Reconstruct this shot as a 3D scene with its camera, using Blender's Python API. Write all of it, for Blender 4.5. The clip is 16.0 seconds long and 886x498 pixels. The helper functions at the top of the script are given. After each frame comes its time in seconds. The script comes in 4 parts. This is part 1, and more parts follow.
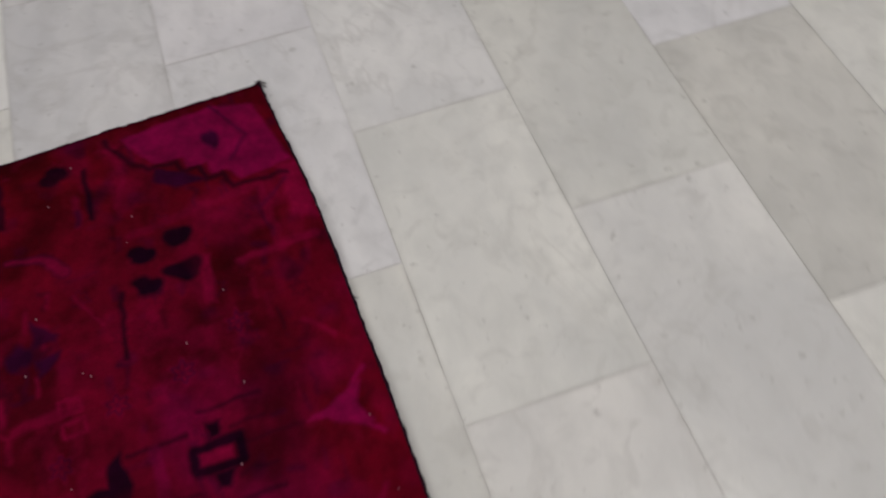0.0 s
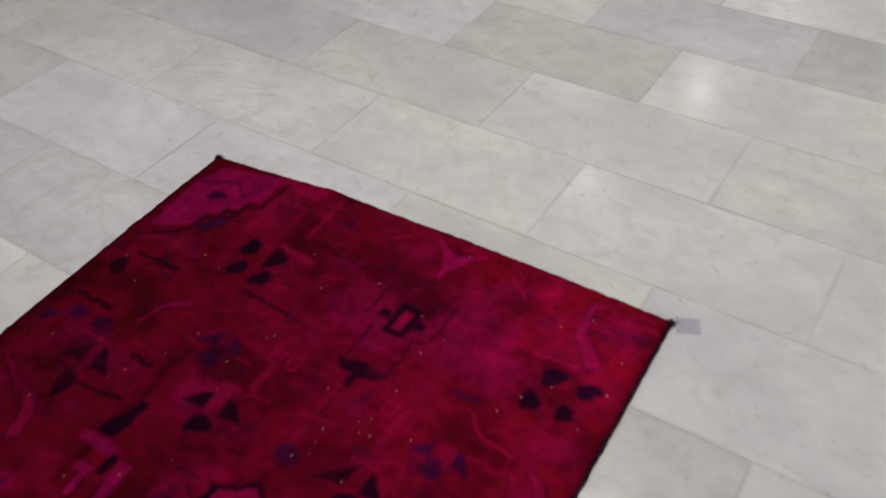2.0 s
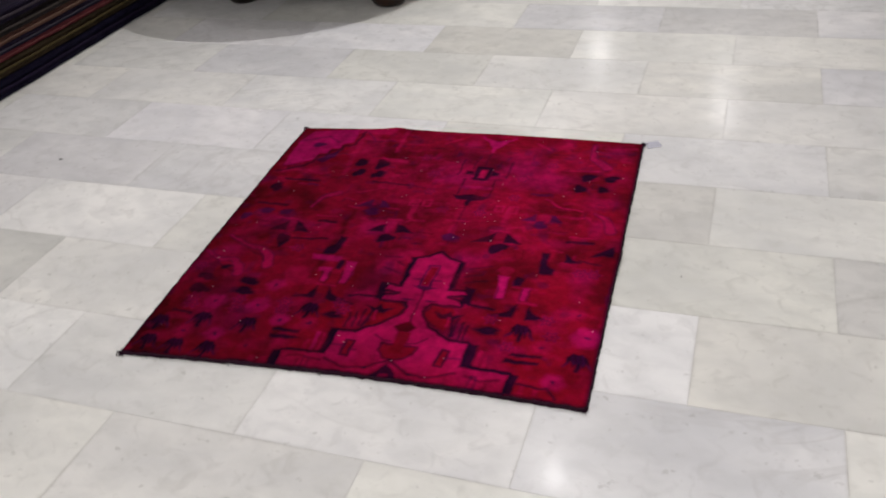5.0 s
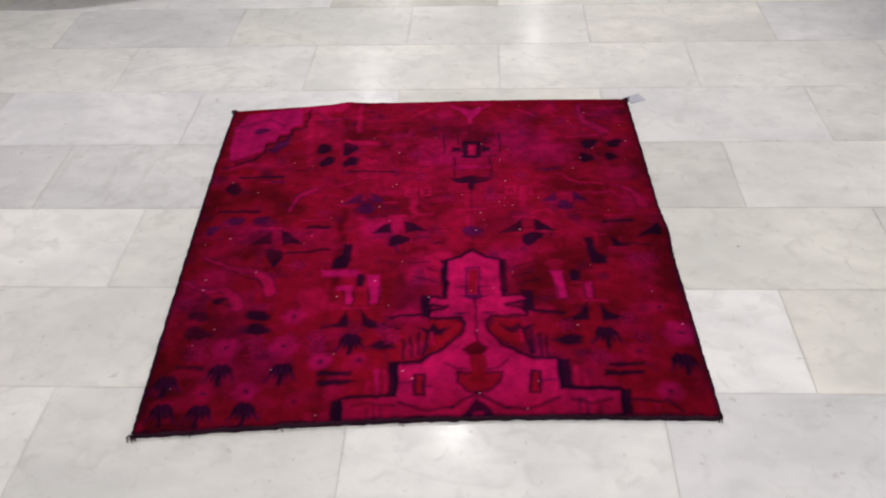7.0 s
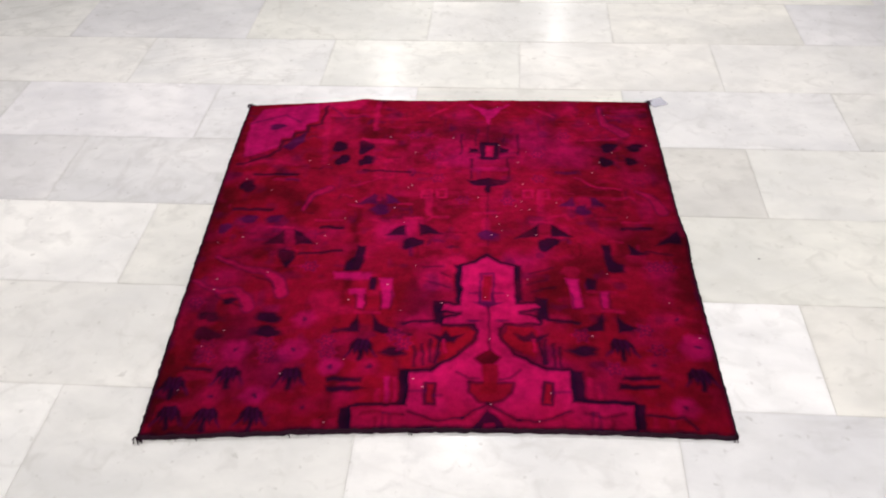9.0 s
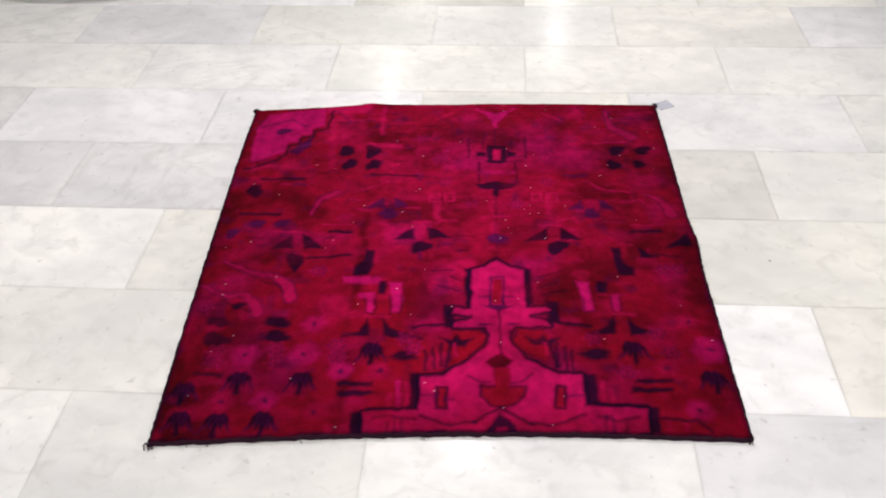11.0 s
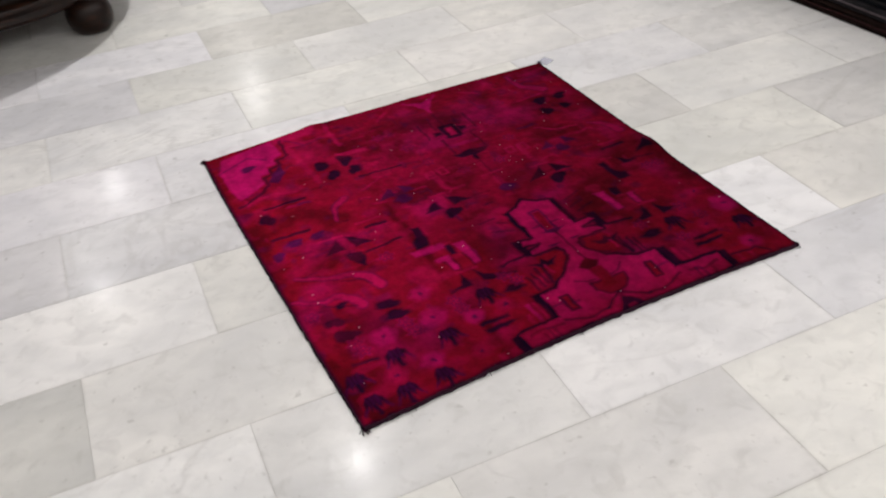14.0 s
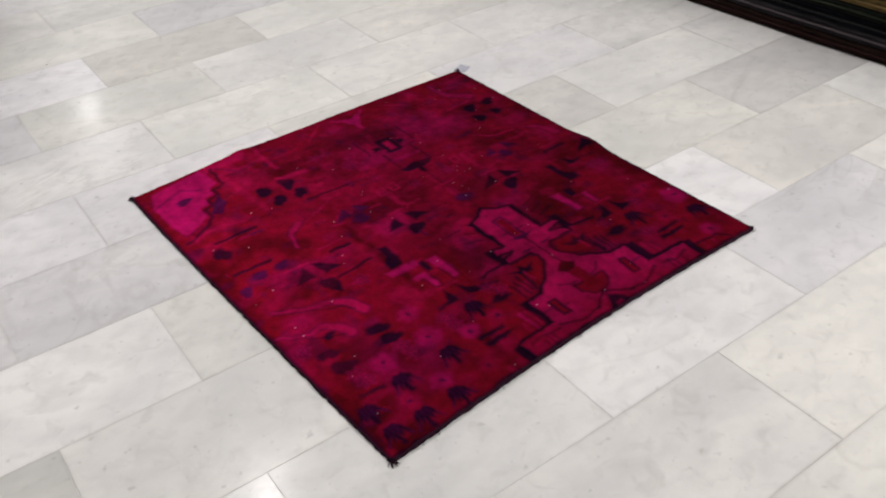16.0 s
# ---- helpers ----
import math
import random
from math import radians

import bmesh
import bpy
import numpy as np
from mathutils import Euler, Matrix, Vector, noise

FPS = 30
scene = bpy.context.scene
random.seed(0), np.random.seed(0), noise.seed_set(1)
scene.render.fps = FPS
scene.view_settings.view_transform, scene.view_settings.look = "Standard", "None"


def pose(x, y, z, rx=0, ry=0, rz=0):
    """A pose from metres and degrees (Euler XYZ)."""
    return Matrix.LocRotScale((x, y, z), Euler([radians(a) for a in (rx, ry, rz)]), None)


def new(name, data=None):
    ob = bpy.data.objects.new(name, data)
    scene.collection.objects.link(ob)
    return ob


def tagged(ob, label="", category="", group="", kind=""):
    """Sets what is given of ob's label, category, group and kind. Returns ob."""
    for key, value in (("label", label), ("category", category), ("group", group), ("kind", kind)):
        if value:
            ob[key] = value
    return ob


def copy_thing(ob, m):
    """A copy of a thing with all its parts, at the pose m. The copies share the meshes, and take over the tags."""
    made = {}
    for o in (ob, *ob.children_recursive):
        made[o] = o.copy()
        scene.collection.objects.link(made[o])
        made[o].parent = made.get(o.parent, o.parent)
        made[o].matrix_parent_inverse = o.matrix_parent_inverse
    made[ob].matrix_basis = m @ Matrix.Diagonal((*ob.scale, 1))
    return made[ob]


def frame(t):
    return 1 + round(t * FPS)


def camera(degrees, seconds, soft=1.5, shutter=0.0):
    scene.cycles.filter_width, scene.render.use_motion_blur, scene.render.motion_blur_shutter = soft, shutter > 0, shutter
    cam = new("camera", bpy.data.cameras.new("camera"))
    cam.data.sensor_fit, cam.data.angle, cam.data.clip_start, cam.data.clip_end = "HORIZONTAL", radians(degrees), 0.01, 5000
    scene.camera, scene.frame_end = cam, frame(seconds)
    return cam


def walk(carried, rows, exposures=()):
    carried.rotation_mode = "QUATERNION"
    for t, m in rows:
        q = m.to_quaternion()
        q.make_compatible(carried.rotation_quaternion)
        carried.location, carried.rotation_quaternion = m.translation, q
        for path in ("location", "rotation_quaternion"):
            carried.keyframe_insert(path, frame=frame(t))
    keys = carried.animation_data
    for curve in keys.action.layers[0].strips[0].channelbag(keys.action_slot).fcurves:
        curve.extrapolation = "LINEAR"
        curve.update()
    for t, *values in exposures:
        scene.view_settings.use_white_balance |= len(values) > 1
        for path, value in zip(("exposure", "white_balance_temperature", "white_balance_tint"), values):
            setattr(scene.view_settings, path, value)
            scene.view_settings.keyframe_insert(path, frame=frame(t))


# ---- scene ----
# ---- camera ----
SOFT = 1.95
# <path>
cam = camera(53.93, 16.0, soft=SOFT, shutter=0.6)
ROWS = [
    (0.0, 1.1727, 0.4736, 1.1980, 75.56, -56.47, -5.39),
    (0.5, 1.2783, 0.2160, 1.1882, 59.94, -55.08, -0.87),
    (1.0, 1.3857, -0.0769, 1.2050, 50.77, -51.72, -2.81),
    (1.5, 1.3226, -0.3854, 1.2208, 40.49, -45.97, -4.38),
    (2.0, 1.3695, -0.6494, 1.2688, 35.14, -42.72, -3.00),
    (2.5, 1.4818, -0.9336, 1.2956, 35.18, -39.42, -4.34),
    (3.0, 1.4399, -1.2114, 1.3125, 32.65, -37.82, -3.90),
    (3.5, 1.3794, -1.5245, 1.2999, 27.47, -37.35, -5.45),
    (4.0, 1.4260, -1.8370, 1.3088, 24.45, -35.04, -3.76),
    (4.2, 1.4499, -1.9544, 1.3091, 24.60, -33.81, -4.02),
    (6.3, 0.9250, -1.9732, 1.3314, 11.08, -37.29, -5.51),
    (6.5, 0.8540, -1.9024, 1.3189, 9.30, -38.28, -4.30),
    (7.0, 0.6744, -1.7466, 1.3098, 3.85, -39.51, -2.39),
    (7.5, 0.6849, -1.6965, 1.3036, 3.91, -40.60, -1.71),
    (8.0, 0.6877, -1.7102, 1.3085, 4.30, -40.15, -1.27),
    (8.5, 0.6730, -1.7103, 1.3049, 5.00, -39.94, -1.67),
    (8.7, 0.6730, -1.7026, 1.3155, 5.14, -40.26, -1.67),
    (10.8, 0.6666, -1.6927, 1.3242, 5.34, -40.19, -2.21),
    (11.0, 0.6494, -1.6983, 1.3083, 5.06, -39.82, -1.99),
    (11.5, 0.5550, -1.7248, 1.2998, 1.82, -39.99, -2.34),
    (12.0, 0.4479, -1.8687, 1.2941, -0.98, -37.84, -2.41),
    (12.5, 0.3008, -2.0605, 1.3357, -4.28, -36.96, -3.76),
    (13.0, 0.0239, -2.0825, 1.3058, -11.43, -36.80, -3.76),
    (13.5, -0.1749, -2.0409, 1.3139, -16.97, -36.00, -4.81),
    (14.0, -0.2381, -1.8694, 1.2913, -20.86, -36.89, -5.17),
    (14.5, -0.3225, -1.7359, 1.3074, -26.37, -38.92, -5.24),
    (15.0, -0.4755, -1.6934, 1.3032, -34.35, -37.10, -2.66),
    (15.5, -0.5100, -1.6795, 1.3051, -35.82, -36.86, -2.13),
    (16.0, -0.4992, -1.6706, 1.3095, -34.08, -37.29, -2.83),
]
# </path>


def eye_pose(x, y, z, yaw, pitch, roll):
    """Yaw to the left from +y, pitch up, then the lean about the line of sight."""
    return pose(x, y, z, 90 + pitch, 0, yaw) @ pose(0, 0, 0, 0, 0, roll)


EXPOSURES = [(0.0, -0.98), (0.5, -0.96), (1.5, -0.95), (2.5, -0.80), (3.0, -0.68), (4.0, -0.52), (6.5, -0.60), (7.0, -0.42), (7.5, -0.26),
             (8.5, -0.08), (11.0, -0.03), (11.5, 0.0), (12.0, -0.03), (12.5, -0.15), (13.0, -0.32), (14.0, -0.4), (16.0, -0.42)]
GAIN = 0.46
walk(cam, [(r[0], eye_pose(*r[1:])) for r in ROWS], [(t, e + GAIN) for t, e in EXPOSURES])

# ---- light ----
CEILING = 3.2
world = bpy.data.worlds.new("world")
scene.world = world
world.use_nodes = True
world.node_tree.nodes["Background"].inputs["Color"].default_value = (0.9, 0.95, 1.0, 1)
world.node_tree.nodes["Background"].inputs["Strength"].default_value = 0.05
LAMP_WATTS, MAIN_WATTS = 21.0, 44.0
FILL_WATTS = 19.0
CORNER_WATTS = 8.0
LAMP_PLACES = [(0.47, 1.84), (-0.87, 4.65), (-0.55, 6.3), (1.2, 7.65), (-0.46, 8.98), (-1.03, 0.82)]
# added fill lamps, out of view and reflection, to brighten the rug and floor
FILL_PLACES = [(1.0, -2.4), (3.2, -1.7), (2.6, -4.2), (0.2, -4.4), (4.7, -2.9), (1.5, -3.4), (-2.4, -4.6), (-4.1, -3.6), (4.9, -0.6)]


# ---- materials ----
class Nodes:
    """A material being wired: add nodes, link sockets."""

    def __init__(self, name, rough=0.6, metal=0.0):
        self.mat = bpy.data.materials.new(name)
        self.mat.use_nodes = True
        self.tree = self.mat.node_tree
        self.bsdf = self.tree.nodes["Principled BSDF"]
        self.bsdf.inputs["Roughness"].default_value = rough
        self.bsdf.inputs["Metallic"].default_value = metal

    def add(self, kind, **values):
        node = self.tree.nodes.new(kind)
        for key, value in values.items():
            if key == "operation":
                node.operation = value
            elif key == "data_type":
                node.data_type = value
            elif key == "blend_type":
                node.blend_type = value
            elif key == "attribute_name":
                node.attribute_name = value
            else:
                node.inputs[key.replace("_", " ")].default_value = value
        return node

    def link(self, a, b):
        self.tree.links.new(a, b)

    def noise(self, vector, scale, detail=4.0, distortion=0.0):
        node = self.add("ShaderNodeTexNoise", Scale=scale, Detail=detail, Distortion=distortion)
        self.link(vector, node.inputs["Vector"])
        return node.outputs["Fac"]

    def ramp(self, fac, *stops):
        node = self.add("ShaderNodeValToRGB")
        ramp = node.color_ramp
        while len(ramp.elements) < len(stops):
            ramp.elements.new(0.5)
        for element, (where, colour) in zip(ramp.elements, stops):
            element.position = where
            element.color = (*colour, 1) if isinstance(colour, tuple) else (colour, colour, colour, 1)
        self.link(fac, node.inputs["Fac"])
        return node.outputs["Color"]

    def mix(self, fac, a, b, blend="MIX"):
        node = self.add("ShaderNodeMix", data_type="RGBA", blend_type=blend)
        node.clamp_result = blend == "MULTIPLY"
        for value, socket in ((fac, node.inputs[0]), (a, node.inputs[6]), (b, node.inputs[7])):
            if isinstance(value, (int, float)):
                socket.default_value = value
            elif isinstance(value, tuple):
                socket.default_value = (*value, 1)
            else:
                self.link(value, socket)
        return node.outputs[2]

    def bump(self, height, strength, distance=0.001):
        node = self.add("ShaderNodeBump", Strength=strength, Distance=distance)
        self.link(height, node.inputs["Height"])
        self.link(node.outputs["Normal"], self.bsdf.inputs["Normal"])

    def base(self, colour):
        self.link(colour, self.bsdf.inputs["Base Color"])


def marble(name, grimy):
    """Polished pale marble: clouds, thin veins, each tile cut from another place of the block; grime along the joints of a tile."""
    n = Nodes(name, 0.15)
    n.bsdf.inputs["Specular IOR Level"].default_value = 0.055
    n.bsdf.inputs["Coat Weight"].default_value = 0.017
    n.bsdf.inputs["Coat Roughness"].default_value = 0.11
    where, info = n.add("ShaderNodeNewGeometry"), n.add("ShaderNodeObjectInfo")
    shift = n.add("ShaderNodeVectorMath", operation="MULTIPLY_ADD")
    n.link(info.outputs["Random"], shift.inputs[0])
    shift.inputs[1].default_value = (37.0, 53.0, 11.0)
    n.link(where.outputs["Position"], shift.inputs[2])
    turned = n.add("ShaderNodeMapping")
    turned.inputs["Rotation"].default_value = (0.3, 0.2, 0.5)
    turned.inputs["Scale"].default_value = (0.85, 1.25, 1.0)
    n.link(shift.outputs[0], turned.inputs["Vector"])
    p = turned.outputs["Vector"]
    cloud = n.ramp(n.noise(p, 3.4, 8.0, 0.5), (0.34, 0.0), (0.68, 1.0))
    fine = n.ramp(n.noise(p, 17.0, 7.0, 0.3), (0.42, 0.0), (0.70, 1.0))
    vein_at = n.add("ShaderNodeMath", operation="SUBTRACT")
    n.link(n.noise(p, 1.7, 8.0, 1.4), vein_at.inputs[0])
    vein_at.inputs[1].default_value = 0.5
    vein_abs = n.add("ShaderNodeMath", operation="ABSOLUTE")
    n.link(vein_at.outputs[0], vein_abs.inputs[0])
    vein = n.ramp(vein_abs.outputs[0], (0.0, 1.0), (0.022, 0.0))
    patch = n.ramp(n.noise(shift.outputs[0], 1.1, 2.0), (0.45, 0.0), (0.62, 1.0))
    spots = n.ramp(n.noise(shift.outputs[0], 46.0, 3.0), (0.66, 0.0), (0.75, 1.0))
    mottle = n.ramp(n.noise(shift.outputs[0], 21.0, 5.0, 0.8), (0.55, 0.0), (0.74, 0.42))
    colour = n.mix(cloud, (0.785, 0.775, 0.755), (0.640, 0.638, 0.634))
    colour = n.mix(mottle, colour, (0.50, 0.492, 0.475))
    fine_part = n.add("ShaderNodeMath", operation="MULTIPLY")
    n.link(fine, fine_part.inputs[0])
    fine_part.inputs[1].default_value = 0.45
    colour = n.mix(fine_part.outputs[0], colour, (0.58, 0.578, 0.565))
    vein_part = n.add("ShaderNodeMath", operation="MULTIPLY")
    n.link(vein, vein_part.inputs[0])
    n.link(patch, vein_part.inputs[1])
    vein_soft = n.add("ShaderNodeMath", operation="MULTIPLY")
    n.link(vein_part.outputs[0], vein_soft.inputs[0])
    vein_soft.inputs[1].default_value = 0.22
    colour = n.mix(vein_soft.outputs[0], colour, (0.40, 0.385, 0.36))
    spot_part = n.add("ShaderNodeMath", operation="MULTIPLY")
    n.link(spots, spot_part.inputs[0])
    spot_part.inputs[1].default_value = 0.40
    colour = n.mix(spot_part.outputs[0], colour, (0.38, 0.37, 0.35))
    if grimy:
        local = n.add("ShaderNodeSeparateXYZ")
        n.link(n.add("ShaderNodeTexCoord").outputs["Object"], local.inputs[0])
        near = None
        for axis, span in (("X", PITCH), ("Y", ROW)):
            off = n.add("ShaderNodeMath", operation="SUBTRACT")
            n.link(local.outputs[axis], off.inputs[0])
            off.inputs[1].default_value = span / 2
            size = n.add("ShaderNodeMath", operation="ABSOLUTE")
            n.link(off.outputs[0], size.inputs[0])
            gap = n.add("ShaderNodeMath", operation="SUBTRACT")
            gap.inputs[0].default_value = span / 2
            n.link(size.outputs[0], gap.inputs[1])
            if near is None:
                near = gap.outputs[0]
            else:
                least = n.add("ShaderNodeMath", operation="MINIMUM")
                n.link(near, least.inputs[0])
                n.link(gap.outputs[0], least.inputs[1])
                near = least.outputs[0]
        band = n.ramp(near, (0.0, 0.36), (0.0022, 0.20), (0.0065, 0.0))
        broken = n.ramp(n.noise(where.outputs["Position"], 7.0, 5.0), (0.38, 0.08), (0.66, 1.0))
        colour = n.mix(n.mix(1.0, band, broken, "MULTIPLY"), colour, (0.33, 0.315, 0.29))
    n.base(n.mix(1.0, colour, info.outputs["Color"], "MULTIPLY"))
    rough = n.ramp(n.noise(where.outputs["Position"], 5.0, 5.0), (0.3, 0.16), (0.75, 0.26))
    n.link(rough, n.bsdf.inputs["Roughness"])
    n.bump(n.noise(where.outputs["Position"], 30.0, 5.0), 0.30, 0.002)
    return n.mat


def speckled(name, dark, light, scale, rough, bump=0.2, distance=0.001, sheen=0.0, stretch=(1, 1, 1), gloss=0.5):
    """A plain surface with grain at two scales between two colours."""
    n = Nodes(name, rough)
    place = n.add("ShaderNodeTexCoord")
    m = n.add("ShaderNodeMapping")
    m.inputs["Scale"].default_value = stretch
    n.link(place.outputs["Object"], m.inputs["Vector"])
    p = m.outputs["Vector"]
    large = n.ramp(n.noise(p, scale, 3.0), (0.3, 0.0), (0.7, 1.0))
    small = n.noise(p, scale * 9, 5.0)
    both = n.add("ShaderNodeMath", operation="MULTIPLY_ADD")
    n.link(small, both.inputs[0])
    both.inputs[1].default_value = 0.6
    scaled = n.add("ShaderNodeMath", operation="MULTIPLY")
    n.link(large, scaled.inputs[0])
    scaled.inputs[1].default_value = 0.5
    n.link(scaled.outputs[0], both.inputs[2])
    n.base(n.mix(both.outputs[0], dark, light))
    n.bump(small, bump, distance)
    n.bsdf.inputs["Sheen Weight"].default_value = sheen
    n.bsdf.inputs["Specular IOR Level"].default_value = gloss
    return n.mat


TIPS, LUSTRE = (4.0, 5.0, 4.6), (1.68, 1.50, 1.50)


def dyed_pile():
    """Overdyed wool pile: the woven colours, uneven dye, worn nap."""
    n = Nodes("dyed_wool_pile", 0.85)
    place = n.add("ShaderNodeNewGeometry").outputs["Position"]
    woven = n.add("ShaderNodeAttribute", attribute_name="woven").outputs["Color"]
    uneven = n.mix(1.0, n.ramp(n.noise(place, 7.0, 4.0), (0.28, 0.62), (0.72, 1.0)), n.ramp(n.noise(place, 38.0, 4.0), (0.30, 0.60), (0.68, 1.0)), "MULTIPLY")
    yarn = n.add("ShaderNodeMapping")
    yarn.inputs["Scale"].default_value = (1.0, 0.22, 1.0)
    n.link(place, yarn.inputs["Vector"])
    nap = n.noise(yarn.outputs["Vector"], 420.0, 2.0)
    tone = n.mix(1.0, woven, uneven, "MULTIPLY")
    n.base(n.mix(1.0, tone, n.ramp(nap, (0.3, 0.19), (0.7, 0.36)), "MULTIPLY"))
    n.bump(nap, 0.35, 0.0015)
    n.bsdf.inputs["Specular IOR Level"].default_value = 0.02
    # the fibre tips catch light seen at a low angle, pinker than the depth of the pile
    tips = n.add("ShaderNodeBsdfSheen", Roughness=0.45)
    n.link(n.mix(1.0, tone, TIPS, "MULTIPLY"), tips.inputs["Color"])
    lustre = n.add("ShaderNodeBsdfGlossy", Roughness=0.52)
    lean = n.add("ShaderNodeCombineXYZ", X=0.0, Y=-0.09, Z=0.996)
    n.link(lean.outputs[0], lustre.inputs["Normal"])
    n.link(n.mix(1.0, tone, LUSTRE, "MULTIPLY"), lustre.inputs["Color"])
    soft = n.add("ShaderNodeAddShader")
    n.link(tips.outputs[0], soft.inputs[0])
    n.link(lustre.outputs[0], soft.inputs[1])
    both = n.add("ShaderNodeAddShader")
    n.link(n.bsdf.outputs[0], both.inputs[0])
    n.link(soft.outputs[0], both.inputs[1])
    n.link(both.outputs[0], n.tree.nodes["Material Output"].inputs["Surface"])
    return n.mat


def turned_wood():
    """Dark varnished walnut with grain along its length."""
    n = Nodes("varnished_walnut", 0.34)
    place = n.add("ShaderNodeTexCoord").outputs["Object"]
    m = n.add("ShaderNodeMapping")
    m.inputs["Scale"].default_value = (1.5, 22.0, 22.0)
    n.link(place, m.inputs["Vector"])
    grain = n.noise(m.outputs["Vector"], 1.6, 6.0, 1.5)
    n.base(n.ramp(grain, (0.3, (0.005, 0.0025, 0.002)), (0.55, (0.013, 0.005, 0.003)), (0.75, (0.034, 0.013, 0.006))))
    n.bsdf.inputs["Specular IOR Level"].default_value = 0.22
    n.bump(grain, 0.08)
    return n.mat


def clear_film():
    """Milky plastic film that lets part of the light through."""
    n = Nodes("milky_plastic_film", 0.22)
    place = n.add("ShaderNodeTexCoord").outputs["Object"]
    n.base(n.mix(n.noise(place, 90.0, 3.0), (0.56, 0.56, 0.66), (0.68, 0.68, 0.77)))
    n.bsdf.inputs["Specular IOR Level"].default_value = 0.08
    n.bsdf.inputs["Alpha"].default_value = 0.4
    return n.mat


def glowing(name, colour, strength):
    n = Nodes(name, 0.5)
    n.bsdf.inputs["Emission Color"].default_value = (*colour, 1)
    n.bsdf.inputs["Emission Strength"].default_value = strength
    return n.mat


ROW, PITCH, GAP = 0.300, 0.603, 0.0011
MARBLE = marble("polished_marble", True)
FAR_MARBLE = marble("polished_marble_far", False)
GROUT = speckled("tile_grout", (0.42, 0.41, 0.39), (0.76, 0.75, 0.72), 4.5, 0.7)
PLASTER = speckled("white_plaster", (0.70, 0.69, 0.67), (0.80, 0.79, 0.77), 3.0, 0.7)
PILE = dyed_pile()
BINDING = speckled("dark_binding_yarn", (0.008, 0.003, 0.006), (0.03, 0.008, 0.02), 60.0, 0.95, 0.8, 0.002, stretch=(3, 3, 1))
BINDING.node_tree.nodes["Principled BSDF"].inputs["Specular IOR Level"].default_value = 0.1
WOOD = turned_wood()
FILM = clear_film()
CHROME = Nodes("brushed_lamp_ring", 0.3, 0.9).mat
DIFFUSER = glowing("lamp_diffuser", (1.0, 0.96, 0.9), 3.0)


# ---- helpers for meshes ----
def linked(name, bm, material, parent=None, smooth=False):
    mesh = bpy.data.meshes.new(name)
    bm.to_mesh(mesh)
    bm.free()
    mesh.materials.append(material)
    if smooth:
        mesh.polygons.foreach_set("use_smooth", [True] * len(mesh.polygons))
    ob = new(name, mesh)
    ob.parent = parent
    return ob


def part(name, bm, material, parent, label="", smooth=False):
    return tagged(linked(name, bm, material, parent, smooth), label)


def box(x0, y0, z0, x1, y1, z1, bevel=0.0, segments=2):
    bm = bmesh.new()
    m = Matrix.Translation(((x0 + x1) / 2, (y0 + y1) / 2, (z0 + z1) / 2)) @ Matrix.Diagonal((x1 - x0, y1 - y0, z1 - z0, 1))
    bmesh.ops.create_cube(bm, size=1, matrix=m)
    if bevel:
        bmesh.ops.bevel(bm, geom=bm.edges[:], offset=bevel, segments=segments, affect="EDGES", profile=0.6)
    return bm


def lathe(profile, x=0.0, y=0.0, steps=32):
    """A turned solid from (radius, height) pairs, upwards."""
    bm = bmesh.new()
    rings = [[bm.verts.new((x + r * math.cos(2 * math.pi * k / steps), y + r * math.sin(2 * math.pi * k / steps), z)) for k in range(steps)] for r, z in profile]
    for a, b in zip(rings, rings[1:]):
        for k in range(steps):
            bm.faces.new((a[k], a[(k + 1) % steps], b[(k + 1) % steps], b[k]))
    bm.faces.new(rings[0][::-1])
    bm.faces.new(rings[-1])
    return bm


def tube(points, radius, sides=8, rough=0.0):
    """A cord along points, of uneven thickness."""
    bm = bmesh.new()
    rings = []
    for k, p in enumerate(points):
        p = Vector(p)
        ahead = (Vector(points[min(k + 1, len(points) - 1)]) - Vector(points[max(k - 1, 0)])).normalized()
        side = ahead.cross((0, 0, 1)).normalized() if abs(ahead.z) < 0.95 else Vector((1, 0, 0))
        up = side.cross(ahead)
        ring = []
        for s in range(sides):
            a = 2 * math.pi * s / sides
            r = radius * (1 + rough * noise.noise(p * 90 + Vector((a, 0, 0))))
            ring.append(bm.verts.new(p + r * (math.cos(a) * side + math.sin(a) * up)))
        rings.append(ring)
    for a, b in zip(rings, rings[1:]):
        for s in range(sides):
            bm.faces.new((a[s], a[(s + 1) % sides], b[(s + 1) % sides], b[s]))
    bm.faces.new(rings[0][::-1])
    bm.faces.new(rings[-1])
    return bm


# ---- room ----
X0, X1, Y0, Y1 = -4.6, 5.6, -5.2, 10.6
floor = tagged(linked("floor", box(X0, Y0, -0.12, X1, Y1, -0.0012), GROUT), "pale marble floor laid in running bond with thin grey joints", "floor", kind="structure")
ceiling = tagged(linked("ceiling", box(X0, Y0, CEILING, X1, Y1, CEILING + 0.15), PLASTER), "plain white plaster ceiling with recessed lights", "ceiling", kind="structure")
for name, at in (("wall_west", (X0 - 0.2, Y0 - 0.2, X0, Y1 + 0.2)), ("wall_east", (X1, Y0 - 0.2, X1 + 0.2, Y1 + 0.2)),
                 ("wall_south", (X0, Y0 - 0.2, X1, Y0)), ("wall_north", (X0, Y1, X1, Y1 + 0.2))):
    tagged(linked(name, box(at[0], at[1], -0.12, at[2], at[3], CEILING + 0.15), PLASTER), "plain white plaster wall closing the room", "wall", kind="structure")

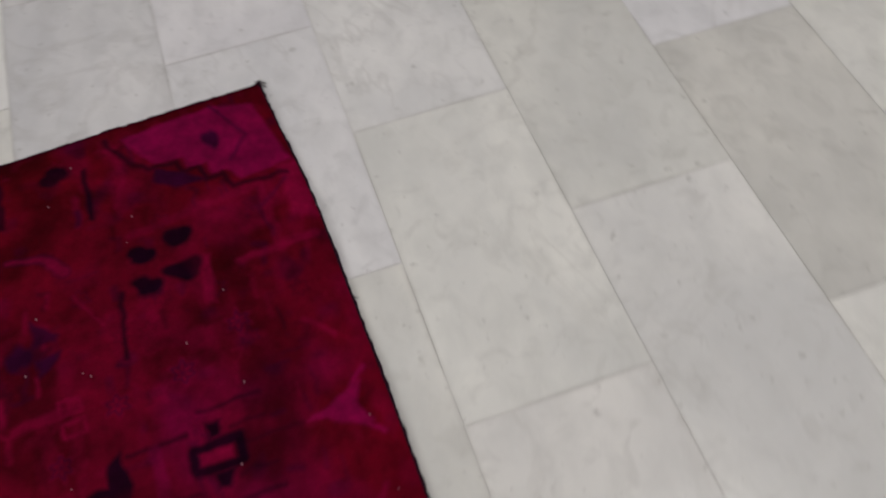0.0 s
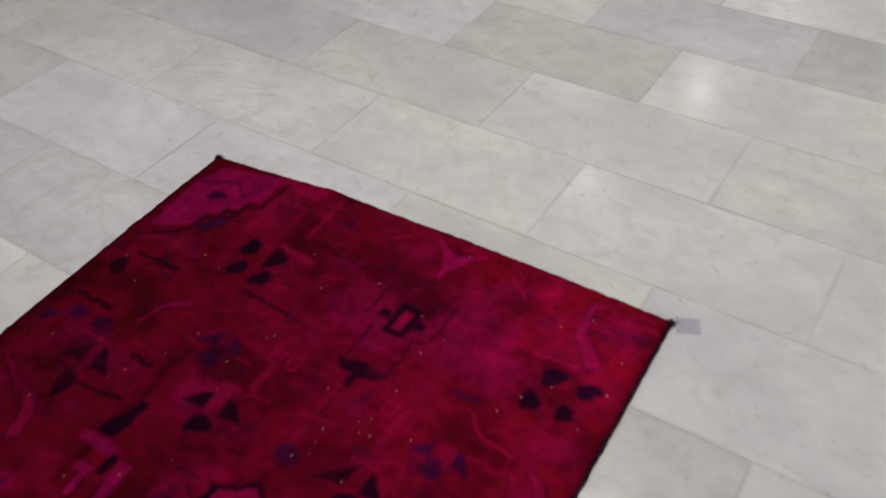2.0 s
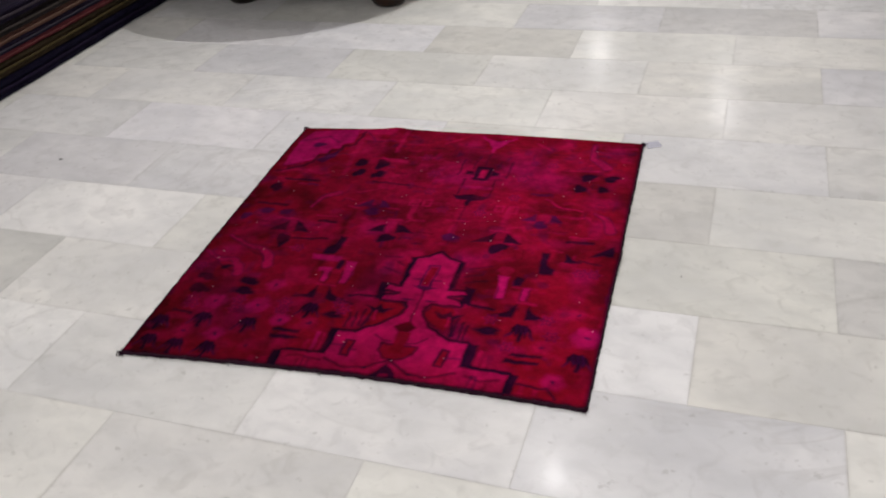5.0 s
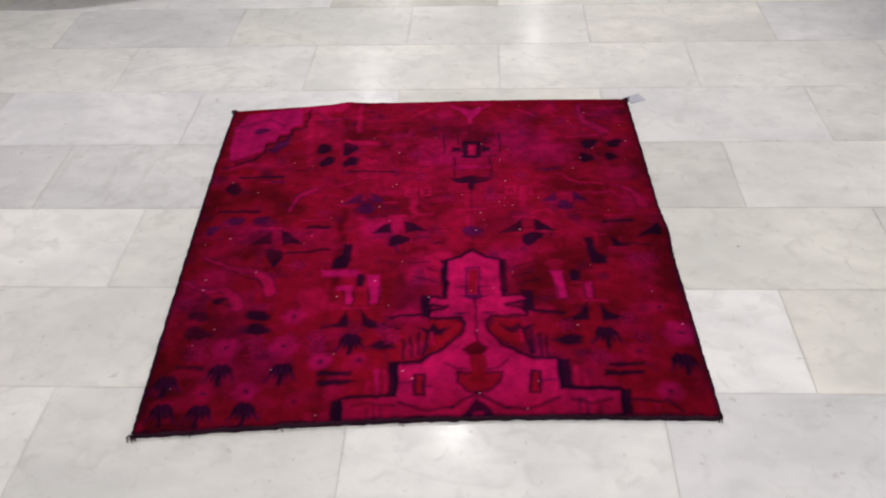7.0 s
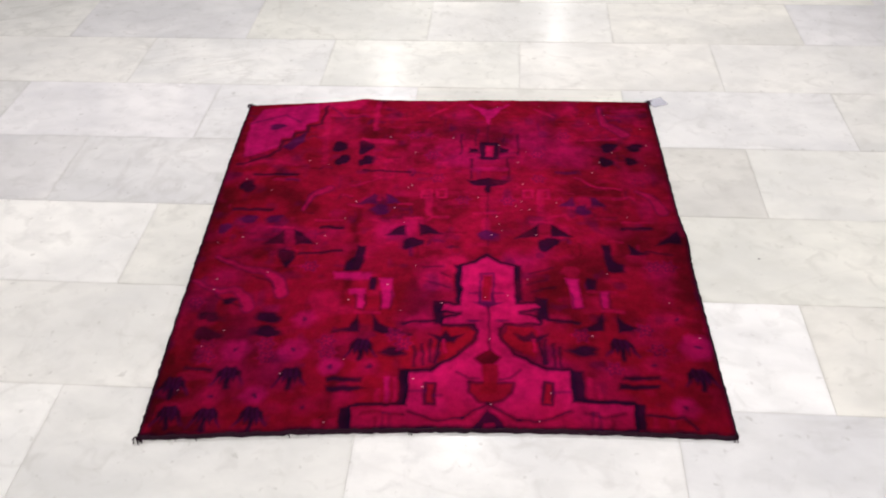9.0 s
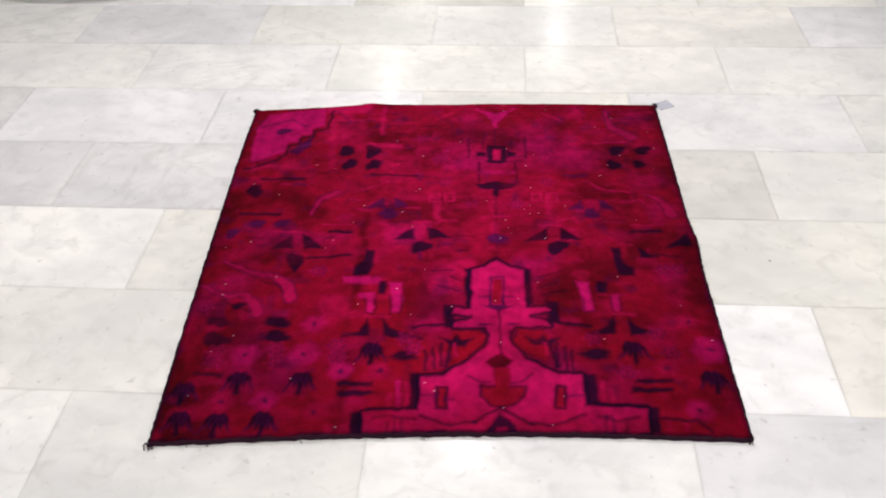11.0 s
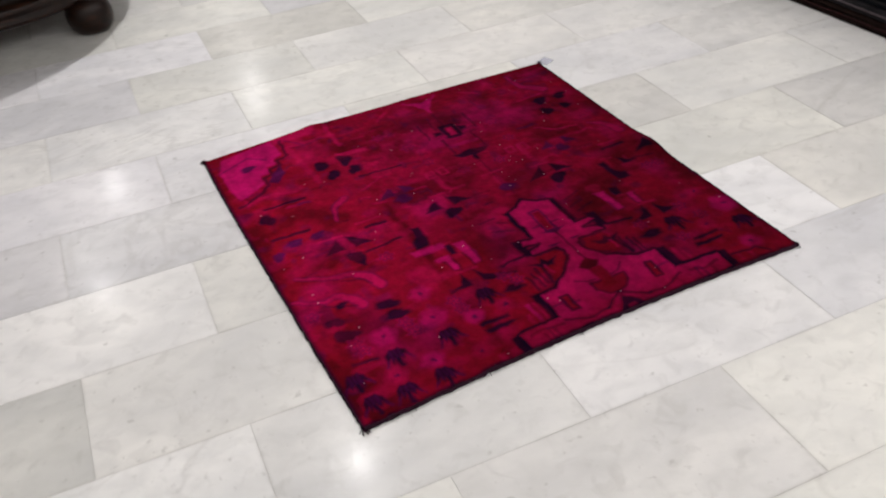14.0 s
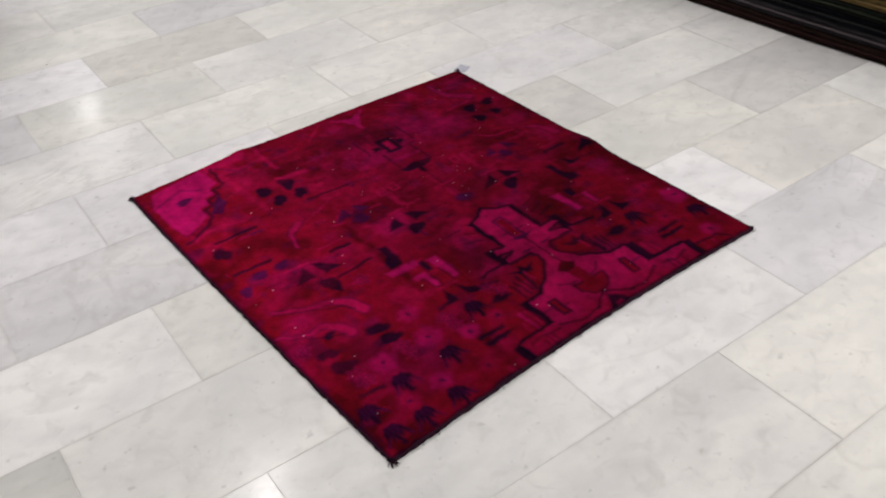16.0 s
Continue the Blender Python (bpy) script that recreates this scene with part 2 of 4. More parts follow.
# ---- ceiling lights ----
ring_bm = lathe([(0.075, CEILING - 0.012), (0.095, CEILING - 0.012), (0.100, CEILING - 0.004), (0.100, CEILING)])
LIGHT = new("ceiling_light")
tagged(LIGHT, "round recessed ceiling light with metal ring, switched on; some added fill", "ceiling light", "ceiling lights")
part("ring", ring_bm, CHROME, LIGHT)
part("diffuser", lathe([(0.055, CEILING - 0.020), (0.074, CEILING - 0.013), (0.074, CEILING - 0.012)]), DIFFUSER, LIGHT, "glowing white diffuser")
# the added fill lamps get the same fitting as the others
for k, (x, y) in enumerate(LAMP_PLACES + FILL_PLACES):
    if k:
        copy_thing(LIGHT, pose(x, y, 0))
    else:
        LIGHT.matrix_basis = pose(x, y, 0)
    lamp = bpy.data.lights.new("downlight", "AREA")
    lamp.shape, lamp.size, lamp.energy, lamp.color = "DISK", 0.12, MAIN_WATTS if k == 0 else LAMP_WATTS if k < len(LAMP_PLACES) - 1 else CORNER_WATTS if k < len(LAMP_PLACES) else FILL_WATTS, (1.0, 0.966, 0.967)
    new("downlight", lamp).matrix_basis = pose(x, y, CEILING - 0.024)

# ---- the rug ----
WIDE, LONG = 112.0, 120.0
CORNER_SW, CORNER_SE, CORNER_NE, CORNER_NW = Vector((0.003, -0.727)), Vector((1.113, -0.667)), Vector((1.077, 0.519)), Vector((-0.071, 0.464))


def rug_place(p, q):
    """The floor place of a point of the rug, in centimetres from its south-west corner, with its crooked sides."""
    u, v = p / WIDE, q / LONG
    bow_n = 0.016 * max(math.sin(math.pi * u), 0.0) + 0.005 * math.exp(-((p - 28) / 14) ** 2)
    bow_s = 0.018 * math.sin(math.pi * u)
    bow_w = 0.002 * math.sin(2 * math.pi * (v - 0.2)) - 0.009 * math.sin(math.pi * v)
    bow_e = 0.004 * math.exp(-((q - 57) / 5) ** 2) 
    flat = (1 - v) * ((1 - u) * CORNER_SW + u * CORNER_SE) + v * ((1 - u) * CORNER_NW + u * CORNER_NE)
    return flat.x + (1 - u) ** 2 * bow_w + u ** 2 * bow_e, flat.y + v ** 2 * bow_n + (1 - v) ** 2 * bow_s


def rug_height(p, q):
    """Pile height with a crease from folding, and waves where the sides lift."""
    z = 0.0085
    z += 0.0022 * math.exp(-((p - 30 - 0.02 * q) / 2.2) ** 2) - 0.0012 * math.exp(-((p - 34 - 0.02 * q) / 2.5) ** 2)
    z += 0.010 * math.exp(-((p - 110) / 5) ** 2 - ((q - 57) / 6) ** 2)
    z += 0.006 * math.exp(-((p - 34) / 6) ** 2 - ((q - 120) / 4) ** 2)
    z += 0.004 * math.exp(-((p - 12) / 14) ** 2 - ((q - 92 - 0.4 * p) / 2.0) ** 2)
    z += 0.003 * math.exp(-((q - 120) / 3.5) ** 2) * max(math.sin(math.pi * p / WIDE), 0.0)
    return z + 0.0016 * noise.noise(Vector((p / 17, q / 17, 3.0)))


RED, DKRED, PINKRED = (0.096, 0.0008, 0.0060), (0.024, 0.0004, 0.0014), (0.165, 0.0015, 0.028)
ROSE, MAGENTA, PLUM, NAVY = (0.188, 0.0019, 0.040), (0.185, 0.0018, 0.050), (0.026, 0.0013, 0.022), (0.0046, 0.0007, 0.0078)
CELLS_P, CELLS_Q = 520, 556
GP, GQ = np.meshgrid(np.linspace(0, WIDE, CELLS_P + 1), np.linspace(0, LONG, CELLS_Q + 1))


def field(scale, seed, octaves=3):
    """Smooth random values about 0 over the rug, from random lattices."""
    rng, total = np.random.default_rng(seed), np.zeros_like(GP)
    for o in range(octaves):
        step = scale / 2 ** o
        lattice = rng.normal(size=(int(LONG / step) + 3, int(WIDE / step) + 3))
        a, b = GQ / step, GP / step
        i, j = a.astype(int), b.astype(int)
        fa, fb = a - i, b - j
        fa, fb = fa * fa * (3 - 2 * fa), fb * fb * (3 - 2 * fb)
        total += ((1 - fa) * ((1 - fb) * lattice[i, j] + fb * lattice[i, j + 1]) + fa * ((1 - fb) * lattice[i + 1, j] + fb * lattice[i + 1, j + 1])) / 2 ** o
    return total


# the design lies a little askew to the trimmed sides
ASKEW = ((-0.005, 0.000), (0.005, 0.002), (0.005, 0.015), (-0.010, 0.014))


def design(gp, gq):
    """Where each knot lies in the design, in centimetres."""
    u, v = gp / WIDE, gq / LONG
    dx, dy = (sum(w * a[k] for w, a in zip(((1 - u) * (1 - v), u * (1 - v), u * v, (1 - u) * v), ASKEW)) for k in (0, 1))
    return gp - 100 * dx, gq - 100 * (dy - 0.014 * v ** 2 * np.sin(np.pi * u))


WP, WQ = design(GP, GQ)
# woven edges step and wander by a knot or two
WP, WQ = WP + 0.16 * field(2.2, 5, 2), WQ + 0.16 * field(2.2, 6, 2)
WOVEN = np.zeros((*GP.shape, 3))
WOVEN[:] = RED


def lay(colour, alpha):
    global WOVEN
    WOVEN += alpha[..., None] * (np.array(colour) - WOVEN)


def edge(distance, soft):
    return np.clip(0.5 - distance / (0.5 + 0.42 * soft), 0, 1)


def to_segment(a, b):
    dx, dy = b[0] - a[0], b[1] - a[1]
    s = np.clip(((WP - a[0]) * dx + (WQ - a[1]) * dy) / (dx * dx + dy * dy + 1e-9), 0, 1)
    return np.hypot(WP - a[0] - s * dx, WQ - a[1] - s * dy), s


def poly(colour, soft, *corners):
    near, inside = np.full(GP.shape, 1e9), np.zeros(GP.shape, bool)
    for a, b in zip(corners, corners[1:] + corners[:1]):
        near = np.minimum(near, to_segment(a, b)[0])
        if a[1] != b[1]:
            cross = a[0] + (WQ - a[1]) / (b[1] - a[1]) * (b[0] - a[0])
            inside ^= ((a[1] > WQ) != (b[1] > WQ)) & (WP < cross)
    lay(colour, 0.92 * edge(np.where(inside, -near, near), soft))


def line(colour, width, alpha, *points):
    near = np.full(GP.shape, 1e9)
    for a, b in zip(points, points[1:]):
        near = np.minimum(near, to_segment(a, b)[0])
    lay(colour, alpha * edge(near - width / 2, 0.6))


def stroke(colour, width, alpha, *points):
    """A leaf that swells to its end, with a dark rim."""
    near = np.full(GP.shape, 1e9)
    for k, (a, b) in enumerate(zip(points, points[1:])):
        d, s = to_segment(a, b)
        near = np.minimum(near, d - width * (0.25 + 0.75 * (k + s) / (len(points) - 1)))
    lay(PLUM, 0.6 * edge(near - 0.35, 0.5))
    lay(colour, alpha * edge(near, 0.6))


def disc(colour, soft, rp, rq, at):
    """A bud of uneven outline."""
    turn = np.arctan2((WQ - at[1]) / rq, (WP - at[0]) / rp)
    reach = 1.1 + 0.16 * np.cos(2 * turn + at[0]) + 0.13 * np.cos(3 * turn + 1.7 * at[1]) + 0.06 * np.cos(5 * turn + at[0])
    lay(colour, 0.92 * edge((np.hypot((WP - at[0]) / rp, (WQ - at[1]) / rq) - reach) * min(rp, rq), soft))


def frame_of(colour, width, *corners):
    line(colour, width, 0.9, *corners, corners[0])


def tulip(at):
    p, q = at
    poly(NAVY, 0.5, (p - 2.6, q - 1.9), (p - 2.3, q + 0.8), (p - 1.1, q + 2.3), (p, q + 1.9), (p + 1.1, q + 2.3), (p + 2.3, q + 0.8), (p + 2.6, q - 1.9), (p + 1.6, q - 0.6), (p + 1.2, q - 2.2),
         (p + 0.5, q - 0.9), (p, q - 2.0), (p - 0.5, q - 0.9), (p - 1.2, q - 2.2), (p - 1.6, q - 0.6))
    for k in (-1.1, 0.0, 1.1):
        line(PLUM, 0.4, 0.7, (p + k, q + 1.7), (p + k, q - 1.0))
    line(PLUM, 0.6, 0.7, (p - 3.1, q - 2.6), (p - 2.2, q - 1.2))
    line(PLUM, 0.6, 0.7, (p + 3.1, q - 2.6), (p + 2.2, q - 1.2))
    line(NAVY, 1.1, 0.9, (p, q - 1.2), (p, q - 3.4))


def rose(colour, radius, at):
    turn = np.arctan2(WQ - at[1], WP - at[0])
    lay(colour, 0.62 * edge(np.hypot(WP - at[0], WQ - at[1]) - radius * (1 + 0.06 * np.cos(6 * turn)), 2.5))
    disc(PLUM, 0.4, 0.45, 0.45, at)


def bloom(at):
    turn, far = np.arctan2(WQ - at[1], WP - at[0]), np.hypot(WP - at[0], WQ - at[1])
    lay(PINKRED, 0.45 * edge(far - 1.9 * (1 + 0.28 * np.cos(6 * turn)), 0.8))
    lay(PLUM, 0.75 * edge(np.abs(far - 1.3 - 0.35 * np.cos(6 * turn)) - 0.22, 0.3))
    lay(PLUM, 0.6 * edge(far - 0.4, 0.3))


def weave():
    """The faded ground: dye pools, abrash bands, ghosts of older motifs, broad shifts of tone, and the fold's shade
    as colour.
    """
    warm = np.clip(0.5 + 0.45 * field(24, 11), 0, 1)
    # pinker towards the middle
    centre = np.exp(-((GP - 62) / 38) ** 2 - ((GQ - 78) / 34) ** 2)
    lay((0.135, 0.0012, 0.026), 0.5 * np.clip(0.25 * warm + 0.75 * centre, 0, 1))
    lay((0.150, 0.0015, 0.040), 0.65 * np.clip(0.8 * field(15, 41) - 0.25, 0, 1))
    lay(DKRED, 0.6 * np.clip(field(14, 12) - 0.45, 0, 1))
    # shade of the fold, painted as a dark red line along the crease
    lay(DKRED, 0.7 * np.exp(-((GP - 34.5 - 0.02 * GQ + 0.5 * field(9, 33)) / 1.1) ** 2) * np.clip(0.6 + 0.5 * field(20, 34), 0, 1))
    # darker red towards the south-west corner
    lay(DKRED, 0.85 * np.exp(-(GP / 24) ** 2 - (GQ / 30) ** 2))
    lay(DKRED, 0.6 * np.exp(-((GP - 58) / 17) ** 2 - ((GQ - 104) / 6) ** 2))
    for p in (52, 80):
        lay(DKRED, 0.5 * np.exp(-((GP - p) / 7) ** 2 - ((GQ - 36) / 11) ** 2))
    lay(DKRED, 0.4 * np.clip(field(10, 61) - 0.3, 0, 1))
    # darker red along the west and east sides
    lay(DKRED, 0.5 * np.exp(-(np.minimum(GP, WIDE - GP) / 4) ** 2) * np.clip(0.7 + 0.5 * field(12, 62), 0, 1))
    lay(PINKRED, 0.45 * np.clip(field(6, 13, 2) - 0.75, 0, 1))
    lay(PLUM, 0.4 * np.clip(field(3.4, 14, 2) - 0.8, 0, 1))
    lay(PINKRED, 0.25 * np.clip(0.6 * np.sin(GQ * 1.3 + 2 * field(20, 15)) + field(5, 16) - 0.6, 0, 1))
    rng = np.random.default_rng(7)
    for k in range(120):
        reach, q = rng.uniform(2, 66), rng.uniform(46, LONG - 3)
        tone = (PLUM, PINKRED, NAVY, PINKRED, DKRED, PLUM)[k % 6]
        width, alpha, run = rng.uniform(0.35, 0.8), rng.uniform(0.22, 0.5), rng.uniform(1.5, 5)
        for side in (-1, 1):
            p = 69 + side * reach
            if not 3 < p < WIDE - 3:
                continue
            if k % 5 == 0:
                turn, far = np.arctan2(WQ - q, WP - p), np.hypot(WP - p, WQ - q)
                lay(tone, alpha * edge(np.abs(far - 1.2 - 0.3 * np.cos(6 * turn)) - 0.2, 0.3))
            elif k % 5 == 1:
                line(tone, width, alpha, (p, q), (p, q + run))
            elif k % 5 == 2:
                line(tone, width * 1.6, alpha, (p - side * run / 2, q), (p + side * run / 3, q + 0.8), (p + side * run / 2, q - 0.6))
            else:
                line(tone, width, alpha, (p - run / 2, q), (p + run / 2, q))

weave()
# <motifs>
# spandrel corner
poly(MAGENTA, 1.0, (5.2, 116.0), (20.4, 118.6), (21.2, 109.4), (18.4, 107.9), (18.3, 104.8), (15.4, 104.8), (15.4, 101.3), (12.6, 101.2), (12.5, 96.4), (10.2, 94.9), (7.3, 93.1), (4.1, 91.8), (3.2, 102.4), (3.3, 109.3))
poly(PINKRED, 1.5, (20.8, 119.4), (34.7, 119.4), (32.4, 115.4), (20.9, 115.7))
line(NAVY, 1.0, 0.7, (22.9, 117.2), (22.2, 107.8), (19.0, 106.7), (18.8, 103.8), (15.8, 103.4), (15.7, 100.2), (13.2, 99.8), (13.2, 95.3), (11.0, 92.7), (3.5, 88.5))
line(PLUM, 0.7, 0.6, (2.9, 108.5), (9.2, 111.6), (12.2, 112.7), (16.5, 108.9))
disc(PLUM, 0.7, 1.9, 1.2, (10.4, 106.7))
poly(PLUM, 0.8, (15.7, 100.2), (18.8, 103.5), (18.8, 98.4), (15.8, 94.9), (13.7, 95.9))
line(PINKRED, 1.2, 0.5, (5.3, 88.7), (12.0, 90.6), (18.1, 88.2))
line(PINKRED, 1.6, 0.5, (25.3, 89.0), (23.5, 111.9), (36.4, 111.9), (37.3, 118.0))
line(PLUM, 0.7, 0.5, (24.2, 116.5), (28.6, 110.6), (34.7, 111.4))
line(PINKRED, 1.4, 0.7, (37.2, 117.7), (37.0, 104.8))
poly(PINKRED, 1.2, (33.9, 100.7), (43.2, 99.8), (43.0, 98.1), (34.1, 97.6))
# wings with buds
poly(NAVY, 0.8, (14.5, 55.8), (16.4, 57.8), (19.0, 60.9), (19.8, 55.7))
poly(NAVY, 0.8, (21.4, 61.1), (23.6, 59.5), (27.1, 55.3), (22.2, 55.3))
disc(NAVY, 0.9, 2.0, 2.3, (20.9, 51.1))
poly(NAVY, 0.8, (20.2, 49.5), (22.1, 49.5), (21.7, 46.7), (21.1, 46.7))
poly(NAVY, 0.8, (42.6, 58.5), (46.3, 62.1), (47.4, 62.5), (47.5, 58.3))
poly(NAVY, 0.8, (50.4, 63.4), (52.9, 61.6), (56.1, 58.7), (50.6, 58.4))
disc(NAVY, 0.8, 2.0, 2.0, (49.2, 55.4))
line(PLUM, 0.7, 0.7, (49.2, 53.8), (49.3, 51.1))
poly(NAVY, 0.8, (72.5, 57.0), (76.9, 61.1), (78.2, 62.5), (77.8, 57.4))
poly(NAVY, 0.8, (81.3, 62.5), (83.2, 60.5), (86.0, 57.4), (81.0, 57.5))
disc(NAVY, 0.9, 2.1, 2.2, (80.0, 54.9))
line(PINKRED, 0.8, 0.7, (76.7, 63.2), (81.6, 63.1))
line(PINKRED, 0.8, 0.7, (47.3, 65.0), (51.1, 64.9))
poly(NAVY, 0.8, (33.7, 26.1), (37.3, 27.6), (38.8, 31.6), (39.6, 26.1))
poly(NAVY, 0.8, (41.6, 31.5), (43.5, 28.6), (47.2, 26.7), (47.9, 24.4), (42.3, 26.3))
line(NAVY, 0.9, 0.8, (47.1, 26.4), (49.9, 25.0))
poly(NAVY, 0.8, (84.1, 26.0), (88.6, 28.9), (90.3, 31.7), (90.0, 26.3))
poly(NAVY, 0.8, (93.4, 31.3), (94.8, 29.0), (98.9, 26.5), (92.9, 26.3))
line(PINKRED, 0.8, 0.7, (38.3, 32.1), (43.3, 31.8))
line(PINKRED, 0.8, 0.7, (90.2, 32.2), (94.4, 32.1))
poly(PLUM, 1.0, (35.2, 70.8), (39.2, 75.0), (40.2, 74.4), (40.1, 70.7))
poly(PLUM, 1.0, (42.0, 75.0), (43.5, 74.4), (45.5, 71.1), (42.5, 70.7))
disc(PLUM, 0.9, 2.2, 1.6, (40.9, 68.4))
line(PINKRED, 0.8, 0.6, (33.2, 70.4), (36.7, 69.9))
line(PINKRED, 0.8, 0.6, (45.5, 70.7), (48.4, 70.6))
poly(PLUM, 0.9, (83.5, 69.4), (87.4, 73.1), (87.6, 69.1))
poly(PLUM, 0.9, (91.3, 72.8), (92.5, 72.5), (94.9, 69.4), (91.4, 69.3))
disc(PLUM, 0.9, 1.6, 1.8, (89.1, 67.3))
poly(NAVY, 0.8, (104.0, 54.3), (107.8, 57.2), (109.9, 59.2), (109.9, 54.1))
poly(NAVY, 0.8, (98.1, 54.7), (99.7, 53.1), (102.6, 51.1), (98.2, 50.8))
line(NAVY, 0.7, 0.7, (102.1, 51.9), (107.7, 50.7))
# buds and tulips
disc(NAVY, 0.8, 1.8, 2.6, (7.4, 79.0))
disc(PLUM, 0.8, 1.3, 1.8, (5.0, 62.1))
disc(PLUM, 0.8, 2.0, 1.3, (9.9, 65.2))
disc(PLUM, 0.8, 2.0, 1.3, (16.0, 65.2))
disc(NAVY, 0.9, 2.4, 1.5, (20.1, 30.9))
disc(NAVY, 0.9, 2.5, 1.6, (20.5, 26.7))
disc(NAVY, 0.8, 2.0, 1.5, (7.5, 31.4))
disc(NAVY, 0.8, 2.6, 1.8, (7.9, 26.1))
tulip((4.2, 12.5))
tulip((14.7, 14.8))
tulip((26.8, 14.0))
tulip((5.0, 4.9))
tulip((12.2, 4.4))
tulip((20.8, 4.2))
tulip((40.4, 21.6))
tulip((93.2, 21.8))
tulip((107.5, 14.3))
disc(NAVY, 0.9, 2.6, 1.2, (46.9, 20.2))
disc(NAVY, 0.9, 2.9, 1.3, (85.3, 20.5))
line(NAVY, 0.9, 0.8, (5.5, 16.9), (10.8, 16.1))
poly(DKRED, 0.8, (1.0, 21.0), (2.7, 20.9), (3.1, 17.9), (1.5, 17.9))
# bars
line(NAVY, 1.1, 0.85, (8.5, 84.2), (19.1, 83.6))
line(PINKRED, 1.4, 0.5, (13.9, 81.5), (19.6, 81.3))
line(PLUM, 1.2, 0.7, (17.2, 81.4), (19.3, 81.1))
line(NAVY, 1.2, 0.95, (6.2, 69.4), (15.1, 68.8))
line(NAVY, 1.1, 0.9, (27.9, 61.7), (32.8, 61.2))
line(PINKRED, 0.7, 0.7, (26.3, 64.4), (32.3, 63.9))
line(PINKRED, 0.7, 0.8, (15.7, 61.9), (20.9, 61.7))
line(NAVY, 0.9, 0.75, (35.7, 85.4), (47.0, 84.5))
line(NAVY, 0.9, 0.85, (23.7, 51.8), (28.9, 52.0), (33.0, 52.7))
line(NAVY, 1.2, 0.9, (97.8, 60.4), (103.8, 60.4))
line(PINKRED, 0.6, 0.6, (97.9, 62.8), (104.6, 62.7))
line(PLUM, 0.9, 0.7, (84.0, 83.9), (88.5, 83.6))
poly(NAVY, 0.7, (34.1, 13.5), (41.5, 13.2), (41.1, 12.0), (34.3, 12.1))
poly(NAVY, 0.7, (33.9, 11.3), (40.5, 11.0), (42.0, 10.1), (38.9, 9.4), (34.6, 9.8))
poly(NAVY, 0.7, (92.8, 13.9), (99.8, 14.1), (99.6, 13.1), (92.3, 12.6))
poly(NAVY, 0.7, (91.6, 11.8), (99.4, 11.6), (98.9, 10.6), (91.1, 10.1))
# clusters of four
disc(NAVY, 0.9, 2.1, 1.9, (28.3, 96.3))
disc(NAVY, 0.9, 2.1, 2.6, (35.2, 95.9))
disc(NAVY, 0.9, 1.8, 1.9, (29.9, 89.8))
disc(NAVY, 0.9, 1.8, 2.0, (35.9, 89.7))
disc(NAVY, 0.9, 2.1, 1.9, (98.2, 95.2))
disc(NAVY, 0.9, 2.0, 1.6, (104.8, 95.1))
disc(NAVY, 0.9, 1.9, 1.9, (96.9, 88.5))
disc(NAVY, 0.9, 1.6, 1.4, (103.1, 88.6))
# boots
poly(NAVY, 0.9, (36.5, 55.0), (38.8, 54.3), (38.7, 48.5), (37.7, 45.5), (34.4, 45.6), (34.6, 48.9), (36.2, 50.3))
poly(NAVY, 0.9, (91.9, 54.3), (94.2, 54.1), (94.3, 49.4), (96.7, 47.1), (96.7, 44.8), (92.7, 45.0), (92.5, 49.1))
# curled leaves
stroke(PINKRED, 1.3, 0.9, (5.6, 51.2), (11.5, 47.4), (17.5, 45.7), (20.6, 42.5), (21.6, 38.4))
line(NAVY, 0.5, 0.6, (14.6, 44.3), (18.5, 42.8), (20.2, 39.9))
stroke(PINKRED, 1.2, 0.8, (1.6, 43.2), (7.9, 39.3), (11.2, 40.1), (14.1, 37.4), (15.0, 34.0))
line(NAVY, 0.5, 0.6, (7.5, 38.0), (11.3, 35.7), (13.7, 34.4))
disc(NAVY, 0.8, 1.4, 1.0, (10.9, 36.4))
stroke(PINKRED, 1.0, 0.8, (22.6, 68.6), (23.7, 74.2), (27.8, 77.3))
line(PINKRED, 0.7, 0.7, (33.3, 78.3), (40.2, 81.8))
line(PINKRED, 0.7, 0.7, (88.4, 81.6), (93.5, 77.2), (99.0, 76.0))
stroke(PINKRED, 1.3, 0.8, (103.0, 75.5), (106.4, 72.6), (108.0, 67.1))
line(PINKRED, 1.0, 0.7, (80.2, 114.9), (84.9, 111.2))
line(PINKRED, 1.0, 0.7, (51.3, 111.7), (55.6, 115.5))
stroke(PINKRED, 1.6, 0.6, (97.5, 115.8), (98.2, 107.1), (102.8, 101.8))
line(PINKRED, 1.0, 0.5, (91.4, 98.9), (100.3, 99.3))
line(PLUM, 0.7, 0.5, (99.4, 112.1), (100.8, 110.8), (107.0, 111.4))
line(PINKRED, 1.4, 0.6, (101.2, 113.6), (109.7, 114.4))
# hanging lamps
poly(MAGENTA, 1.2, (32.4, 45.2), (40.5, 44.9), (40.9, 42.6), (32.8, 42.8))
poly(MAGENTA, 1.0, (36.1, 39.6), (39.8, 39.4), (39.9, 38.0), (36.6, 37.8))
poly(MAGENTA, 0.8, (37.9, 38.2), (39.5, 38.1), (39.6, 33.3), (38.3, 33.4))
line(NAVY, 0.4, 0.6, (37.6, 37.4), (38.0, 33.4), (39.9, 32.7), (39.9, 37.4))
poly(MAGENTA, 1.0, (42.6, 42.9), (45.5, 42.9), (45.8, 38.8), (45.5, 33.3), (43.8, 33.4), (43.6, 38.8))
line(NAVY, 0.4, 0.6, (43.2, 38.4), (43.6, 33.0))
